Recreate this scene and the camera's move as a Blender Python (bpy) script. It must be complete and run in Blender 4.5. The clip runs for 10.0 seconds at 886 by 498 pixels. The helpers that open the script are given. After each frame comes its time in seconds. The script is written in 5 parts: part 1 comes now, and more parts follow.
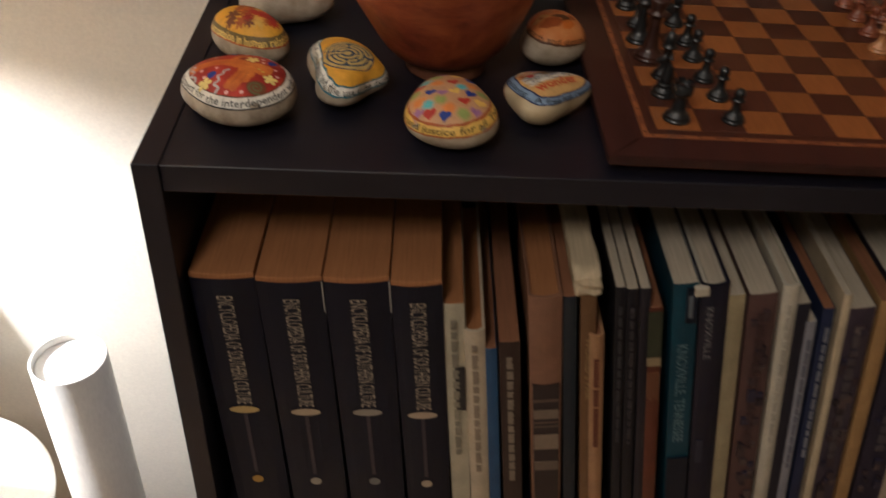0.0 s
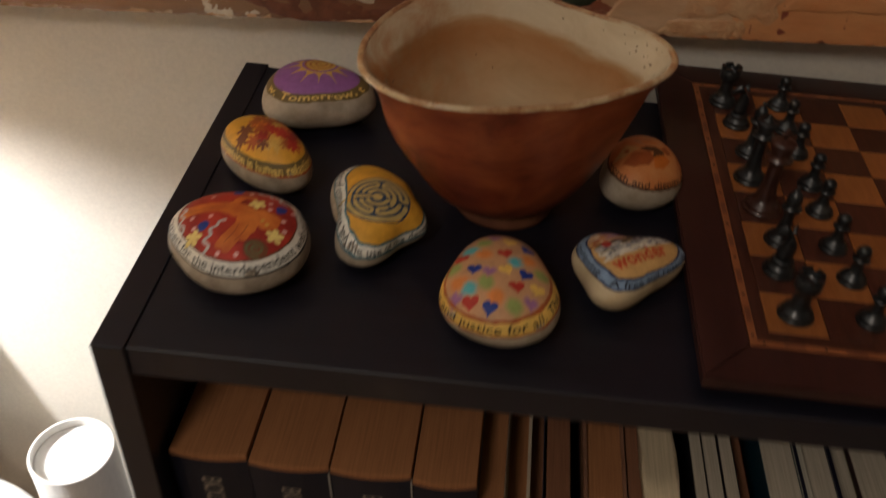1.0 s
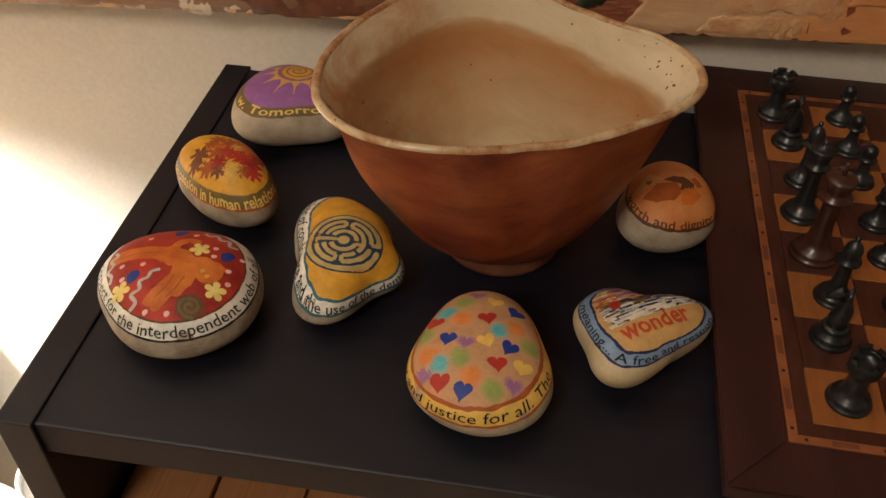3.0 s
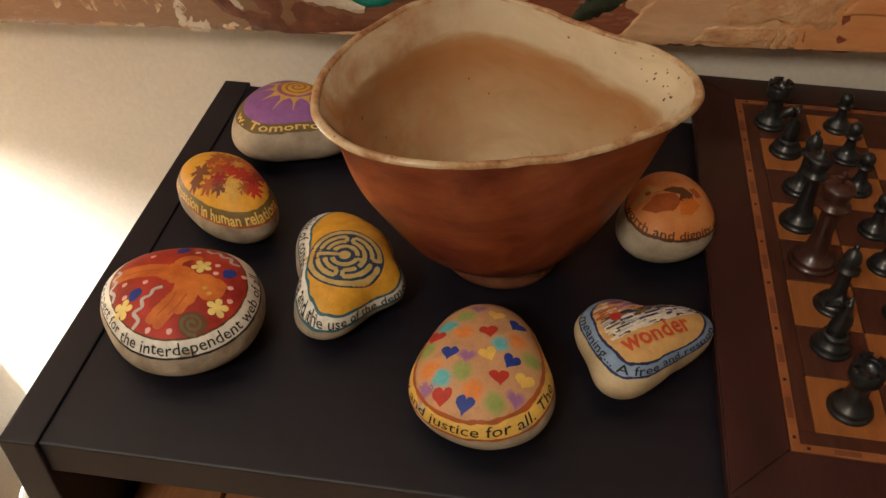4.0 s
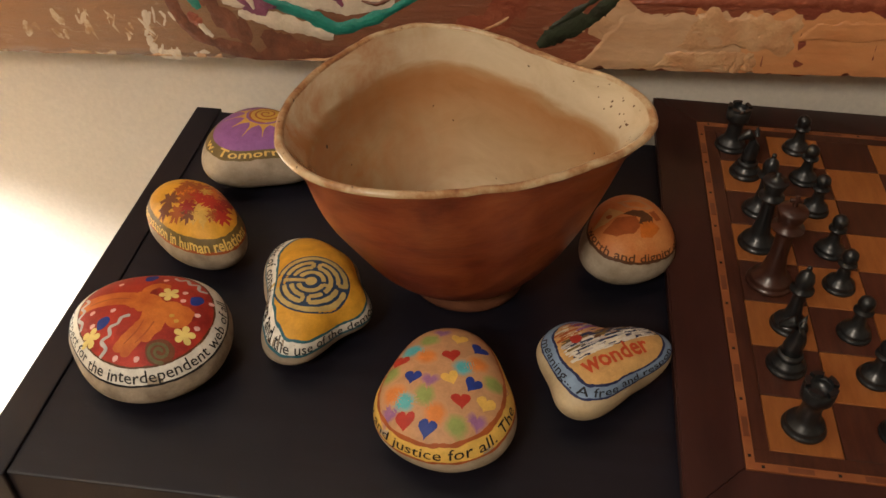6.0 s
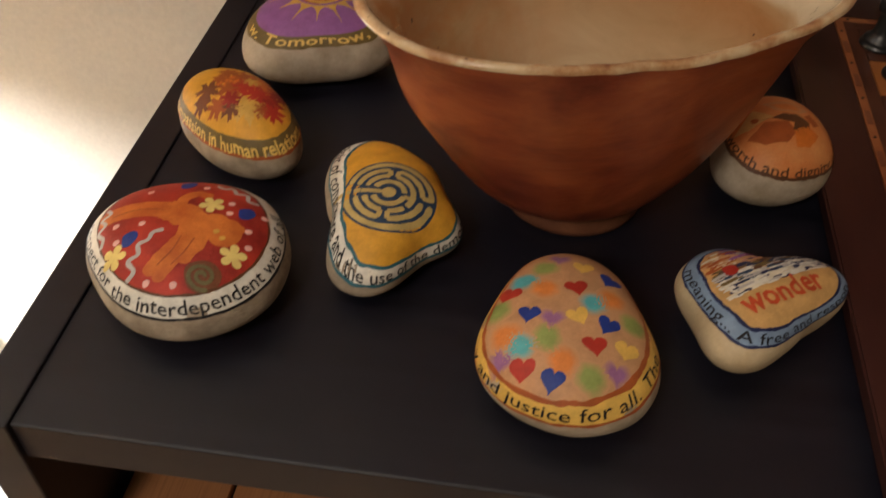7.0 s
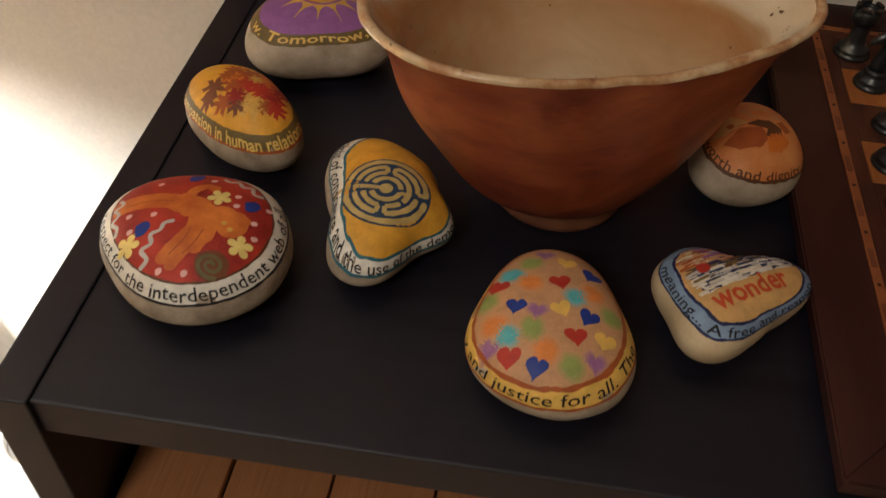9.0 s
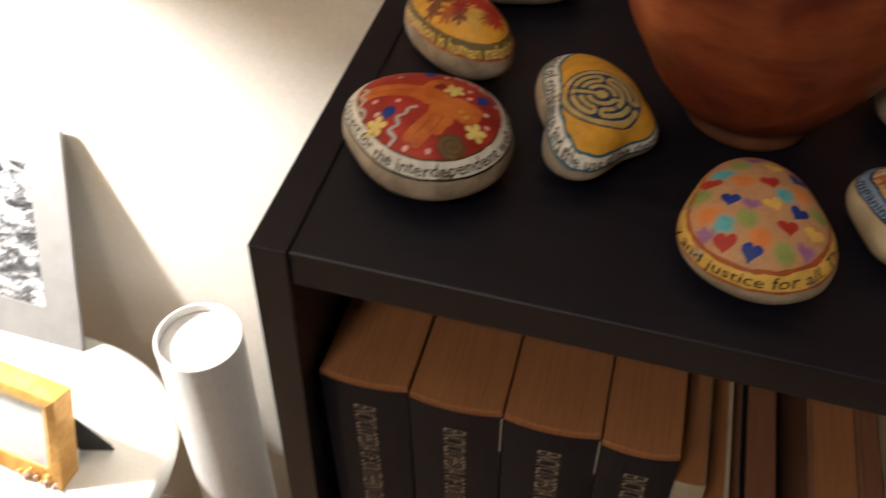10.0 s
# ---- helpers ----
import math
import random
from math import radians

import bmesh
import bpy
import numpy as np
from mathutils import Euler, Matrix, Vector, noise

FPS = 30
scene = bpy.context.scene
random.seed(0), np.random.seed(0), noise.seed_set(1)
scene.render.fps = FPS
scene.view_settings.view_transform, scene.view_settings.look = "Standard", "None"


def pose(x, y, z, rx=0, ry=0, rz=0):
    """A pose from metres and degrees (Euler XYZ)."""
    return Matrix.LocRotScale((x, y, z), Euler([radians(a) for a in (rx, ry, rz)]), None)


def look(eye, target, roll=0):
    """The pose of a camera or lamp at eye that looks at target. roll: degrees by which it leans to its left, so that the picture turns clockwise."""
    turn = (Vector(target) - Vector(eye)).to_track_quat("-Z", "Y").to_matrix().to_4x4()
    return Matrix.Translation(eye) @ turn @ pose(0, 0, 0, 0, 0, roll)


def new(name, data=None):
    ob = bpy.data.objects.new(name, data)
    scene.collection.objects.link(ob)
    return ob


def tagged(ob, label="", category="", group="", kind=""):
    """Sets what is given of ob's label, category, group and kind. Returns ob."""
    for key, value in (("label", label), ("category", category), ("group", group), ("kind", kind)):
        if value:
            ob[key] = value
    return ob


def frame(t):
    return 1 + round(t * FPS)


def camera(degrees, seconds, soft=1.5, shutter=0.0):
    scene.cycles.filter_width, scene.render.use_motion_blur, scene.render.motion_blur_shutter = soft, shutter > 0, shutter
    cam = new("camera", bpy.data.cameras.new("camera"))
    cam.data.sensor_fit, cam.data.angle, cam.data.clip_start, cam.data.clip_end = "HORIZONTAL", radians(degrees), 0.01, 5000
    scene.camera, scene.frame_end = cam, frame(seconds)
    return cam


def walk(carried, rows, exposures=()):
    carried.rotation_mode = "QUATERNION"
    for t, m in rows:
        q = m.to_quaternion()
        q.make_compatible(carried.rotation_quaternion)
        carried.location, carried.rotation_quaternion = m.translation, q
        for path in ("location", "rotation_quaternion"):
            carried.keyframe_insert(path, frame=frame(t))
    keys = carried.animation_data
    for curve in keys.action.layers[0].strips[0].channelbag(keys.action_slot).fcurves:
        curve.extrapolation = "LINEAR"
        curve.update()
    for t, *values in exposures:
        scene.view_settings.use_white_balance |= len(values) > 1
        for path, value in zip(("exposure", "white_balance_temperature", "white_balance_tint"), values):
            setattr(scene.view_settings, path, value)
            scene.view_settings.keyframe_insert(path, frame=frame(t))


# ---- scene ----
# ---------------- camera ----------------
cam = camera(53.7, 10.0, soft=1.5, shutter=0.6)
PATH = [
    (0, (0.186, -0.476, 1.47), (0.251, 1.093, 0.231), 3.8),
    (0.5, (0.168, -0.393, 1.485), (0.166, 1.139, 0.2), 4.1),
    (1, (0.198, -0.291, 1.489), (0.098, 1.238, 0.203), 3.9),
    (1.5, (0.207, -0.226, 1.474), (0.055, 1.282, 0.169), 3.7),
    (2, (0.222, -0.202, 1.47), (0.027, 1.278, 0.139), 2.6),
    (2.5, (0.228, -0.195, 1.469), (0.011, 1.265, 0.12), 2.0),
    (4, (0.229, -0.195, 1.472), (-0.003, 1.281, 0.142), 0.5),
    (4.5, (0.228, -0.201, 1.482), (0.0, 1.288, 0.166), 0.8),
    (5, (0.236, -0.206, 1.483), (0.019, 1.307, 0.192), 1.1),
    (5.2, (0.243, -0.2, 1.485), (0.018, 1.304, 0.186), 0.8),
    (6.3, (0.234, -0.193, 1.476), (0.053, 1.308, 0.167), 1.3),
    (6.5, (0.218, -0.172, 1.455), (0.042, 1.318, 0.133), 2.0),
    (7, (0.191, -0.144, 1.412), (-0.012, 1.264, 0.006), 1.4),
    (7.5, (0.188, -0.147, 1.418), (-0.004, 1.219, -0.03), 2.2),
    (8, (0.186, -0.149, 1.424), (0.007, 1.211, -0.031), 2.9),
    (8.5, (0.186, -0.15, 1.429), (0.013, 1.209, -0.028), 3.2),
    (9, (0.189, -0.157, 1.432), (0.027, 1.226, -0.004), 3.5),
    (9.5, (0.158, -0.199, 1.423), (-0.037, 1.184, -0.008), 3.7),
    (10, (0.136, -0.226, 1.427), (-0.159, 1.108, -0.035), 3.6),
]
EXPOSURES = [(0, 0.02, 5580, 10), (0.5, -0.2, 5700, 10), (1, -0.52, 5800, 10), (1.5, -0.36, 5980, 10), (2.0, -0.08, 6060, 10), (2.5, 0.13, 6120, 10), (4.5, 0.32, 6180, 10), (6.5, 0.42, 6080, 10), (7.0, 0.22, 5960, 10), (7.5, 0.12, 5840, 10), (9, 0.0, 5840, 10), (10, -0.14, 5840, 10)]
walk(cam, [(t, look(eye, target, roll)) for t, eye, target, roll in PATH], EXPOSURES)

# ---------------- light ----------------
world = bpy.data.worlds.new("room_world")
scene.world = world
world.use_nodes = True
world.node_tree.nodes["Background"].inputs["Color"].default_value = (1.0, 0.8, 0.6, 1)
world.node_tree.nodes["Background"].inputs["Strength"].default_value = 0.02


def lamp(name, kind, energy, color, m, size):
    data = bpy.data.lights.new(name, kind)
    data.energy, data.color = energy, color
    if kind == "AREA":
        data.shape, data.size = "DISK", size
    else:
        data.shadow_soft_size = size
    ob = new(name, data)
    ob.matrix_world = m
    return ob


LAMP = Vector((-0.72, 0.13, 1.215))       # bulb of the shaded lamp beside the side table
lamp("lamp_bulb", "POINT", 77.0, (1.0, 0.95, 0.88), Matrix.Translation(LAMP), 0.024)
lamp("ceiling_lamp", "AREA", 9.8, (1.0, 0.82, 0.63), look((-0.30, -1.12, 2.34), (0.12, 0.15, 1.1)), 0.40)

# ---------------- materials ----------------
def node_mat(name):
    m = bpy.data.materials.new(name)
    m.use_nodes = True
    return m, m.node_tree.nodes, m.node_tree.links, m.node_tree.nodes["Principled BSDF"]


def noise_node(nodes, links, scale, detail=4.0, rough=0.55, stretch=None, distort=0.0):
    coord = nodes.new("ShaderNodeTexCoord")
    tex = nodes.new("ShaderNodeTexNoise")
    tex.inputs["Scale"].default_value = scale
    tex.inputs["Detail"].default_value = detail
    tex.inputs["Roughness"].default_value = rough
    tex.inputs["Distortion"].default_value = distort
    out = coord.outputs["Object"]
    if stretch:
        mp = nodes.new("ShaderNodeMapping")
        mp.inputs["Scale"].default_value = stretch
        links.new(out, mp.inputs["Vector"])
        out = mp.outputs["Vector"]
    links.new(out, tex.inputs["Vector"])
    return tex


def ramp_node(nodes, links, source, stops):
    r = nodes.new("ShaderNodeValToRGB")
    els = r.color_ramp.elements
    while len(els) < len(stops):
        els.new(0.5)
    for e, (p, c) in zip(els, stops):
        e.position, e.color = p, (*c, 1)
    links.new(source, r.inputs["Fac"])
    return r


def pbr(name, c1, c2, rough=0.5, scale=30.0, bump=0.1, bscale=300.0, metal=0.0, spec=0.5, stretch=None, rvar=0.1, coat=0.0, lo=0.35, hi=0.65, per_object=0.0, bdist=0.001):
    m, n, l, b = node_mat(name)
    tex = noise_node(n, l, scale, 5, 0.6, stretch)
    ramp = ramp_node(n, l, tex.outputs["Fac"], [(lo, c1), (hi, c2)])
    fine = noise_node(n, l, bscale, 3, 0.6, stretch)
    mix = n.new("ShaderNodeMix")
    mix.data_type, mix.blend_type = "RGBA", "MULTIPLY"
    mix.inputs["Factor"].default_value = 0.35
    l.new(ramp.outputs["Color"], mix.inputs["A"])
    shade = ramp_node(n, l, fine.outputs["Fac"], [(0.3, (0.72, 0.72, 0.72)), (0.7, (1.0, 1.0, 1.0))])
    l.new(shade.outputs["Color"], mix.inputs["B"])
    colour = mix.outputs["Result"]
    if per_object:
        info = n.new("ShaderNodeObjectInfo")
        hsv = n.new("ShaderNodeHueSaturation")
        mr = n.new("ShaderNodeMapRange")
        mr.inputs["To Min"].default_value, mr.inputs["To Max"].default_value = 1 - per_object, 1 + per_object
        l.new(info.outputs["Random"], mr.inputs["Value"])
        l.new(mr.outputs["Result"], hsv.inputs["Value"])
        l.new(colour, hsv.inputs["Color"])
        colour = hsv.outputs["Color"]
    l.new(colour, b.inputs["Base Color"])
    rr = n.new("ShaderNodeMapRange")
    rr.inputs["To Min"].default_value, rr.inputs["To Max"].default_value = max(0.02, rough - rvar), min(1, rough + rvar)
    l.new(tex.outputs["Fac"], rr.inputs["Value"])
    l.new(rr.outputs["Result"], b.inputs["Roughness"])
    b.inputs["Metallic"].default_value = metal
    b.inputs["Specular IOR Level"].default_value = spec
    b.inputs["Coat Weight"].default_value = coat
    if bump:
        bp = n.new("ShaderNodeBump")
        bp.inputs["Strength"].default_value = bump
        bp.inputs["Distance"].default_value = bdist
        l.new(fine.outputs["Fac"], bp.inputs["Height"])
        l.new(bp.outputs["Normal"], b.inputs["Normal"])
    return m


M = {}
M["wall"] = pbr("wall_paint", (0.75, 0.70, 0.61), (0.79, 0.74, 0.65), 0.8, 6, 0.05, 300, spec=0.2)
M["ceiling"] = pbr("ceiling_paint", (0.78, 0.75, 0.68), (0.82, 0.79, 0.72), 0.9, 5, 0.2, 200, spec=0.1)
M["floor"] = pbr("floor_wood", (0.30, 0.19, 0.11), (0.40, 0.27, 0.17), 0.45, 8, 0.1, 120, stretch=(1, 12, 1))
M["shelf"] = pbr("shelf_foil", (0.0042, 0.0043, 0.0090), (0.0076, 0.0074, 0.0142), 0.44, 14, 0.10, 900, stretch=(1, 9, 9), spec=0.48, rvar=0.06)
M["stone"] = pbr("stone", (0.31, 0.25, 0.17), (0.49, 0.41, 0.31), 0.66, 60, 0.25, 700, spec=0.35)
M["stone_grey"] = pbr("stone_grey", (0.23, 0.18, 0.125), (0.45, 0.37, 0.275), 0.66, 70, 0.25, 700, spec=0.35)
M["stone_tan"] = pbr("stone_tan", (0.50, 0.38, 0.22), (0.60, 0.48, 0.30), 0.55, 60, 0.2, 700, spec=0.4)


def paint(name, c, var=0.12, rough=0.50, scale=160):
    d = tuple(x * (1 - var) for x in c)
    M[name] = pbr("paint_" + name, d, tuple(min(0.85, x * 1.12) for x in c), rough, scale, 0.22, 900, spec=0.3)


for nm, c in {
    "red": (0.42, 0.035, 0.02), "deepred": (0.30, 0.025, 0.018), "orange": (0.62, 0.17, 0.02), "ochre": (0.66, 0.34, 0.03), "yellow": (0.74, 0.47, 0.10),
    "cream": (0.72, 0.66, 0.52), "white": (0.74, 0.71, 0.63), "blue": (0.02, 0.045, 0.26), "teal": (0.03, 0.13, 0.17),
    "purple": (0.28, 0.11, 0.32), "violet": (0.15, 0.035, 0.18), "pink": (0.80, 0.46, 0.42), "lemon": (0.80, 0.62, 0.20), "palegold": (0.50, 0.37, 0.13), "cleargold": (0.78, 0.52, 0.13), "brown": (0.11, 0.045, 0.018), "black": (0.012, 0.011, 0.013),
    "flesh": (0.52, 0.285, 0.14), "bluegrey": (0.22, 0.31, 0.45), "navy": (0.018, 0.025, 0.085), "slate": (0.022, 0.048, 0.10), "gold": (0.60, 0.36, 0.07), "olive": (0.16, 0.11, 0.035), "rust": (0.36, 0.09, 0.02),
    "vermilion": (0.52, 0.075, 0.022), "umber": (0.17, 0.055, 0.022), "greygreen": (0.14, 0.12, 0.05), "silver": (0.50, 0.47, 0.45), "tan": (0.60, 0.36, 0.13),
}.items():
    paint(nm, c)


def soft_paint(name, c, ground=(0.52, 0.285, 0.14)):
    """thin paint that fades unevenly into the ground colour towards the edge of its mark."""
    paint(name, c)
    m = M[name]
    n, l = m.node_tree.nodes, m.node_tree.links
    b = n["Principled BSDF"]
    at = n.new("ShaderNodeAttribute")
    at.attribute_name = "cover"
    tex = noise_node(n, l, 420, 3, 0.6)
    add = n.new("ShaderNodeMath")
    add.operation = "MULTIPLY_ADD"
    add.inputs[1].default_value = 0.36
    l.new(tex.outputs["Fac"], add.inputs[0])
    l.new(at.outputs["Fac"], add.inputs[2])
    mr = n.new("ShaderNodeMapRange")
    mr.inputs["From Min"].default_value, mr.inputs["From Max"].default_value = 0.24, 0.74
    l.new(add.outputs["Value"], mr.inputs["Value"])
    mix = n.new("ShaderNodeMix")
    mix.data_type = "RGBA"
    mix.inputs["A"].default_value = (*ground, 1)
    l.new(mr.outputs["Result"], mix.inputs["Factor"])
    l.new(b.inputs["Base Color"].links[0].from_socket, mix.inputs["B"])
    l.new(mix.outputs["Result"], b.inputs["Base Color"])


for nm, c in {"softorange": (0.66, 0.22, 0.045), "softgreen": (0.27, 0.33, 0.09), "mauve": (0.30, 0.13, 0.29), "softcyan": (0.10, 0.42, 0.46)}.items():
    soft_paint(nm, c)
M["creature"] = pbr("paint_creature", (0.46, 0.10, 0.016), (0.68, 0.21, 0.035), 0.5, 70, 0.22, 900, spec=0.3)
M["redground"] = pbr("paint_redground", (0.24, 0.018, 0.014), (0.50, 0.045, 0.022), 0.5, 55, 0.22, 900, spec=0.3)
M["orangeground"] = pbr("paint_orangeground", (0.68, 0.30, 0.10), (0.60, 0.17, 0.04), 0.5, 45, 0.22, 900, spec=0.3)


# ---------------- mesh helpers ----------------
def part(name, bm, material, parent=None, label="", smooth=True):
    me = bpy.data.meshes.new(name)
    bm.normal_update()
    bm.to_mesh(me)
    bm.free()
    if smooth:
        me.polygons.foreach_set("use_smooth", [True] * len(me.polygons))
    me.materials.append(material)
    ob = new(name, me)
    if parent:
        ob.parent = parent
    if label:
        ob["label"] = label
    return ob


def mesh_part(name, verts, faces, material, parent=None, label="", smooth=True):
    me = bpy.data.meshes.new(name)
    me.from_pydata([tuple(v) for v in verts], [], faces)
    me.update()
    if smooth:
        me.polygons.foreach_set("use_smooth", [True] * len(me.polygons))
    me.materials.append(material)
    ob = new(name, me)
    if parent:
        ob.parent = parent
    if label:
        ob["label"] = label
    return ob


def add_box(bm, x0, y0, z0, x1, y1, z1, bevel=0.0, seg=2):
    t = bmesh.new()
    bmesh.ops.create_cube(t, size=1)
    for v in t.verts:
        v.co = Vector((x0 + (v.co.x + 0.5) * (x1 - x0), y0 + (v.co.y + 0.5) * (y1 - y0), z0 + (v.co.z + 0.5) * (z1 - z0)))
    if bevel:
        bmesh.ops.bevel(t, geom=list(t.edges), offset=bevel, segments=seg, affect="EDGES", profile=0.5)
    tmp = bpy.data.meshes.new("tmp")
    t.to_mesh(tmp)
    t.free()
    bm.from_mesh(tmp)
    bpy.data.meshes.remove(tmp)


def box(name, a, b, material, parent=None, label="", bevel=0.0, seg=2):
    bm = bmesh.new()
    add_box(bm, *a, *b, bevel, seg)
    return part(name, bm, material, parent, label, smooth=False)


def lathe(profile, seg=40, squash=1.0):
    """verts and faces of a turned form; profile: (radius, z) from bottom to top."""
    vs, fs = [], []
    for r, z in profile:
        for k in range(seg):
            a = 2 * math.pi * k / seg
            vs.append((r * math.cos(a), r * squash * math.sin(a), z))
    for i in range(len(profile) - 1):
        for k in range(seg):
            k2 = (k + 1) % seg
            fs.append((i * seg + k, i * seg + k2, (i + 1) * seg + k2, (i + 1) * seg + k))
    fs.append(tuple(reversed(range(seg))))
    fs.append(tuple(range((len(profile) - 1) * seg, len(profile) * seg)))
    return vs, fs


def text_shape(body, shear=0.0, bold=0.0):
    """2D triangles of a line of text, scaled to height 1 for capitals; returns verts, faces, length."""
    cu = bpy.data.curves.new("lettering", "FONT")
    cu.body, cu.resolution_u, cu.shear, cu.offset = body, 2, shear, bold
    ob = bpy.data.objects.new("lettering", cu)
    scene.collection.objects.link(ob)
    bpy.context.view_layer.update()
    me = bpy.data.meshes.new_from_object(ob.evaluated_get(bpy.context.evaluated_depsgraph_get()))
    vs = [Vector(v.co) for v in me.vertices]
    fs = [tuple(p.vertices) for p in me.polygons]
    bpy.data.objects.remove(ob)
    bpy.data.curves.remove(cu)
    bpy.data.meshes.remove(me)
    x0, x1 = min(v.x for v in vs), max(v.x for v in vs)
    return [((v.x - x0) / 0.69, v.y / 0.69) for v in vs], fs, (x1 - x0) / 0.69


# ---------------- room ----------------
TOP = 1.15          # upper face of the bookcase
WALL = 0.365        # face of the back wall


def wall_box(name, a, b, material, label, category):
    return tagged(box(name, a, b, material), label, category, kind="structure")


wall_box("wall_north", (-2.4, WALL, 0), (2.4, WALL + 0.12, 2.5), M["wall"], "cream painted plaster wall behind the bookcase", "wall")
wall_box("wall_south", (-2.4, -2.92, 0), (2.4, -2.8, 2.5), M["wall"], "plain cream painted wall", "wall")
wall_box("wall_west", (-2.52, -2.92, 0), (-2.4, WALL + 0.12, 2.5), M["wall"], "plain cream painted wall", "wall")
wall_box("wall_east", (2.4, -2.92, 0), (2.52, WALL + 0.12, 2.5), M["wall"], "plain cream painted wall", "wall")
wall_box("floor", (-2.52, -2.92, -0.1), (2.52, WALL + 0.12, 0), M["floor"], "light brown wooden floor", "floor")
wall_box("ceiling", (-2.52, -2.92, 2.5), (2.52, WALL + 0.12, 2.6), M["ceiling"], "off-white painted ceiling", "ceiling")

# ---------------- bookcase ----------------
CASE_W, CASE_D, SIDE = 0.80, 0.311, 0.0175
SHELF_Z = 0.765
case = tagged(new("bookcase"), "black-brown wooden bookcase filled with upright books", "bookcase")
case.rotation_euler = (0, 0, radians(1.0))       # stands slightly askew to the wall
box("side_panel", (-0.0005, 0.0025, 0), (SIDE, CASE_D, TOP + 0.0015), M["shelf"], case, bevel=0.0008)
box("side_panel", (CASE_W - SIDE, 0, 0), (CASE_W, CASE_D, TOP + 0.0015), M["shelf"], case, bevel=0.0008)
box("top_board", (SIDE - 0.0009, 0.0048, TOP - 0.021), (CASE_W - SIDE + 0.0009, CASE_D - 0.002, TOP), M["shelf"], case, bevel=0.0011, seg=3)
for z in (SHELF_Z, 0.42, 0.08):
    box("shelf_board", (SIDE + 0.0003, 0.010, z - 0.02), (CASE_W - SIDE - 0.0003, CASE_D - 0.008, z), M["shelf"], case, bevel=0.0008)
box("back_panel", (SIDE + 0.0003, CASE_D - 0.0075, 0.06), (CASE_W - SIDE - 0.0003, CASE_D - 0.0025, TOP - 0.0215), M["shelf"], case)
box("plinth", (SIDE + 0.0003, 0.02, 0), (CASE_W - SIDE - 0.0003, 0.035, 0.0595), M["shelf"], case)

# ---------------- painted stones ----------------
class Stone:
    """A rounded pebble. centre, mean radius, height, height of its girth, harmonics of its plan (2nd, 3rd ... as cos, sin pairs)."""

    def __init__(self, cx, cy, r0, high, girth, *harm):
        self.c, self.r0, self.h, self.g, self.harm = (cx, cy), r0, high, girth, harm

    def radius(self, a, s=1.0):
        amp, turn = math.hypot(self.harm[0], self.harm[1]), math.atan2(self.harm[1], self.harm[0]) / 2
        e = 1.9 * amp / (1 + amp * amp)
        r = (1 - e * e) ** 0.25 / math.sqrt(1 - e * math.cos(2 * (a - turn)))
        for i, v in enumerate(self.harm[2:], 2):
            k = 2 + i // 2
            r += v * s ** (k - 2) * (math.cos(k * a) if i % 2 == 0 else math.sin(k * a))
        return self.r0 * r

    def at(self, a, f, lift=0.0):
        """place at the angle a round the stone and f down from its top (radians), in the stone's own frame."""
        c, s = math.cos(f), max(1e-6, math.sin(f))
        z = self.g + (self.h - self.g) * c if c > 0 else self.g * (1 - abs(c))
        r = self.radius(a, s) * s ** 0.8
        p = Vector((r * math.cos(a), r * math.sin(a), z))
        if lift:
            q = Vector((p.x, p.y, (z - self.g) * 1.6))
            p += q.normalized() * lift
        return p

    def plan(self, x, y, lift=0.0):
        """place on the upper face above the plan point (x, y)."""
        a, r = math.atan2(y, x), math.hypot(x, y)
        lo, hi = 0.0, math.pi / 2
        for _ in range(22):
            f = (lo + hi) / 2
            s = math.sin(f)
            if self.radius(a, s) * s ** 0.8 < r:
                lo = f
            else:
                hi = f
        return self.at(a, f, lift)


def lerp_ring(keys, a):
    """value at the angle a (degrees) from (angle, value) pairs that close round the stone."""
    a %= 360
    ks = sorted(keys)
    ks = [(ks[-1][0] - 360, ks[-1][1])] + ks + [(ks[0][0] + 360, ks[0][1])]
    for (a0, v0), (a1, v1) in zip(ks, ks[1:]):
        if a0 <= a <= a1:
            u = (a - a0) / max(1e-6, a1 - a0)
            u = u * u * (3 - 2 * u)
            return v0 + (v1 - v0) * u
    return ks[0][1]


def stone_body(st, label, material):
    N, K = 96, 44
    vs = [tuple(st.at(0, 1e-4))]
    for i in range(1, K):
        f = math.pi * i / K
        for k in range(N):
            a = 2 * math.pi * k / N
            p = st.at(a, f)
            n = noise.noise(Vector((p.x, p.y, p.z)) * 70 + Vector((st.c[0] * 90, 0, 0)))
            p.xy *= 1 + 0.012 * n
            vs.append(tuple(p))
    vs.append((0, 0, 0))
    fs = [(0, 1 + k, 1 + (k + 1) % N) for k in range(N)]
    for i in range(K - 2):
        for k in range(N):
            k2 = (k + 1) % N
            b = 1 + i * N
            fs.append((b + k, b + N + k, b + N + k2, b + k2))
    b = 1 + (K - 2) * N
    fs += [(b + k, len(vs) - 1, b + (k + 1) % N) for k in range(N)]
    ob = mesh_part("painted_stone", vs, fs, material)
    ob.location = (*st.c, TOP)
    return tagged(ob, label, "painted stone", "painted stones on the bookcase")


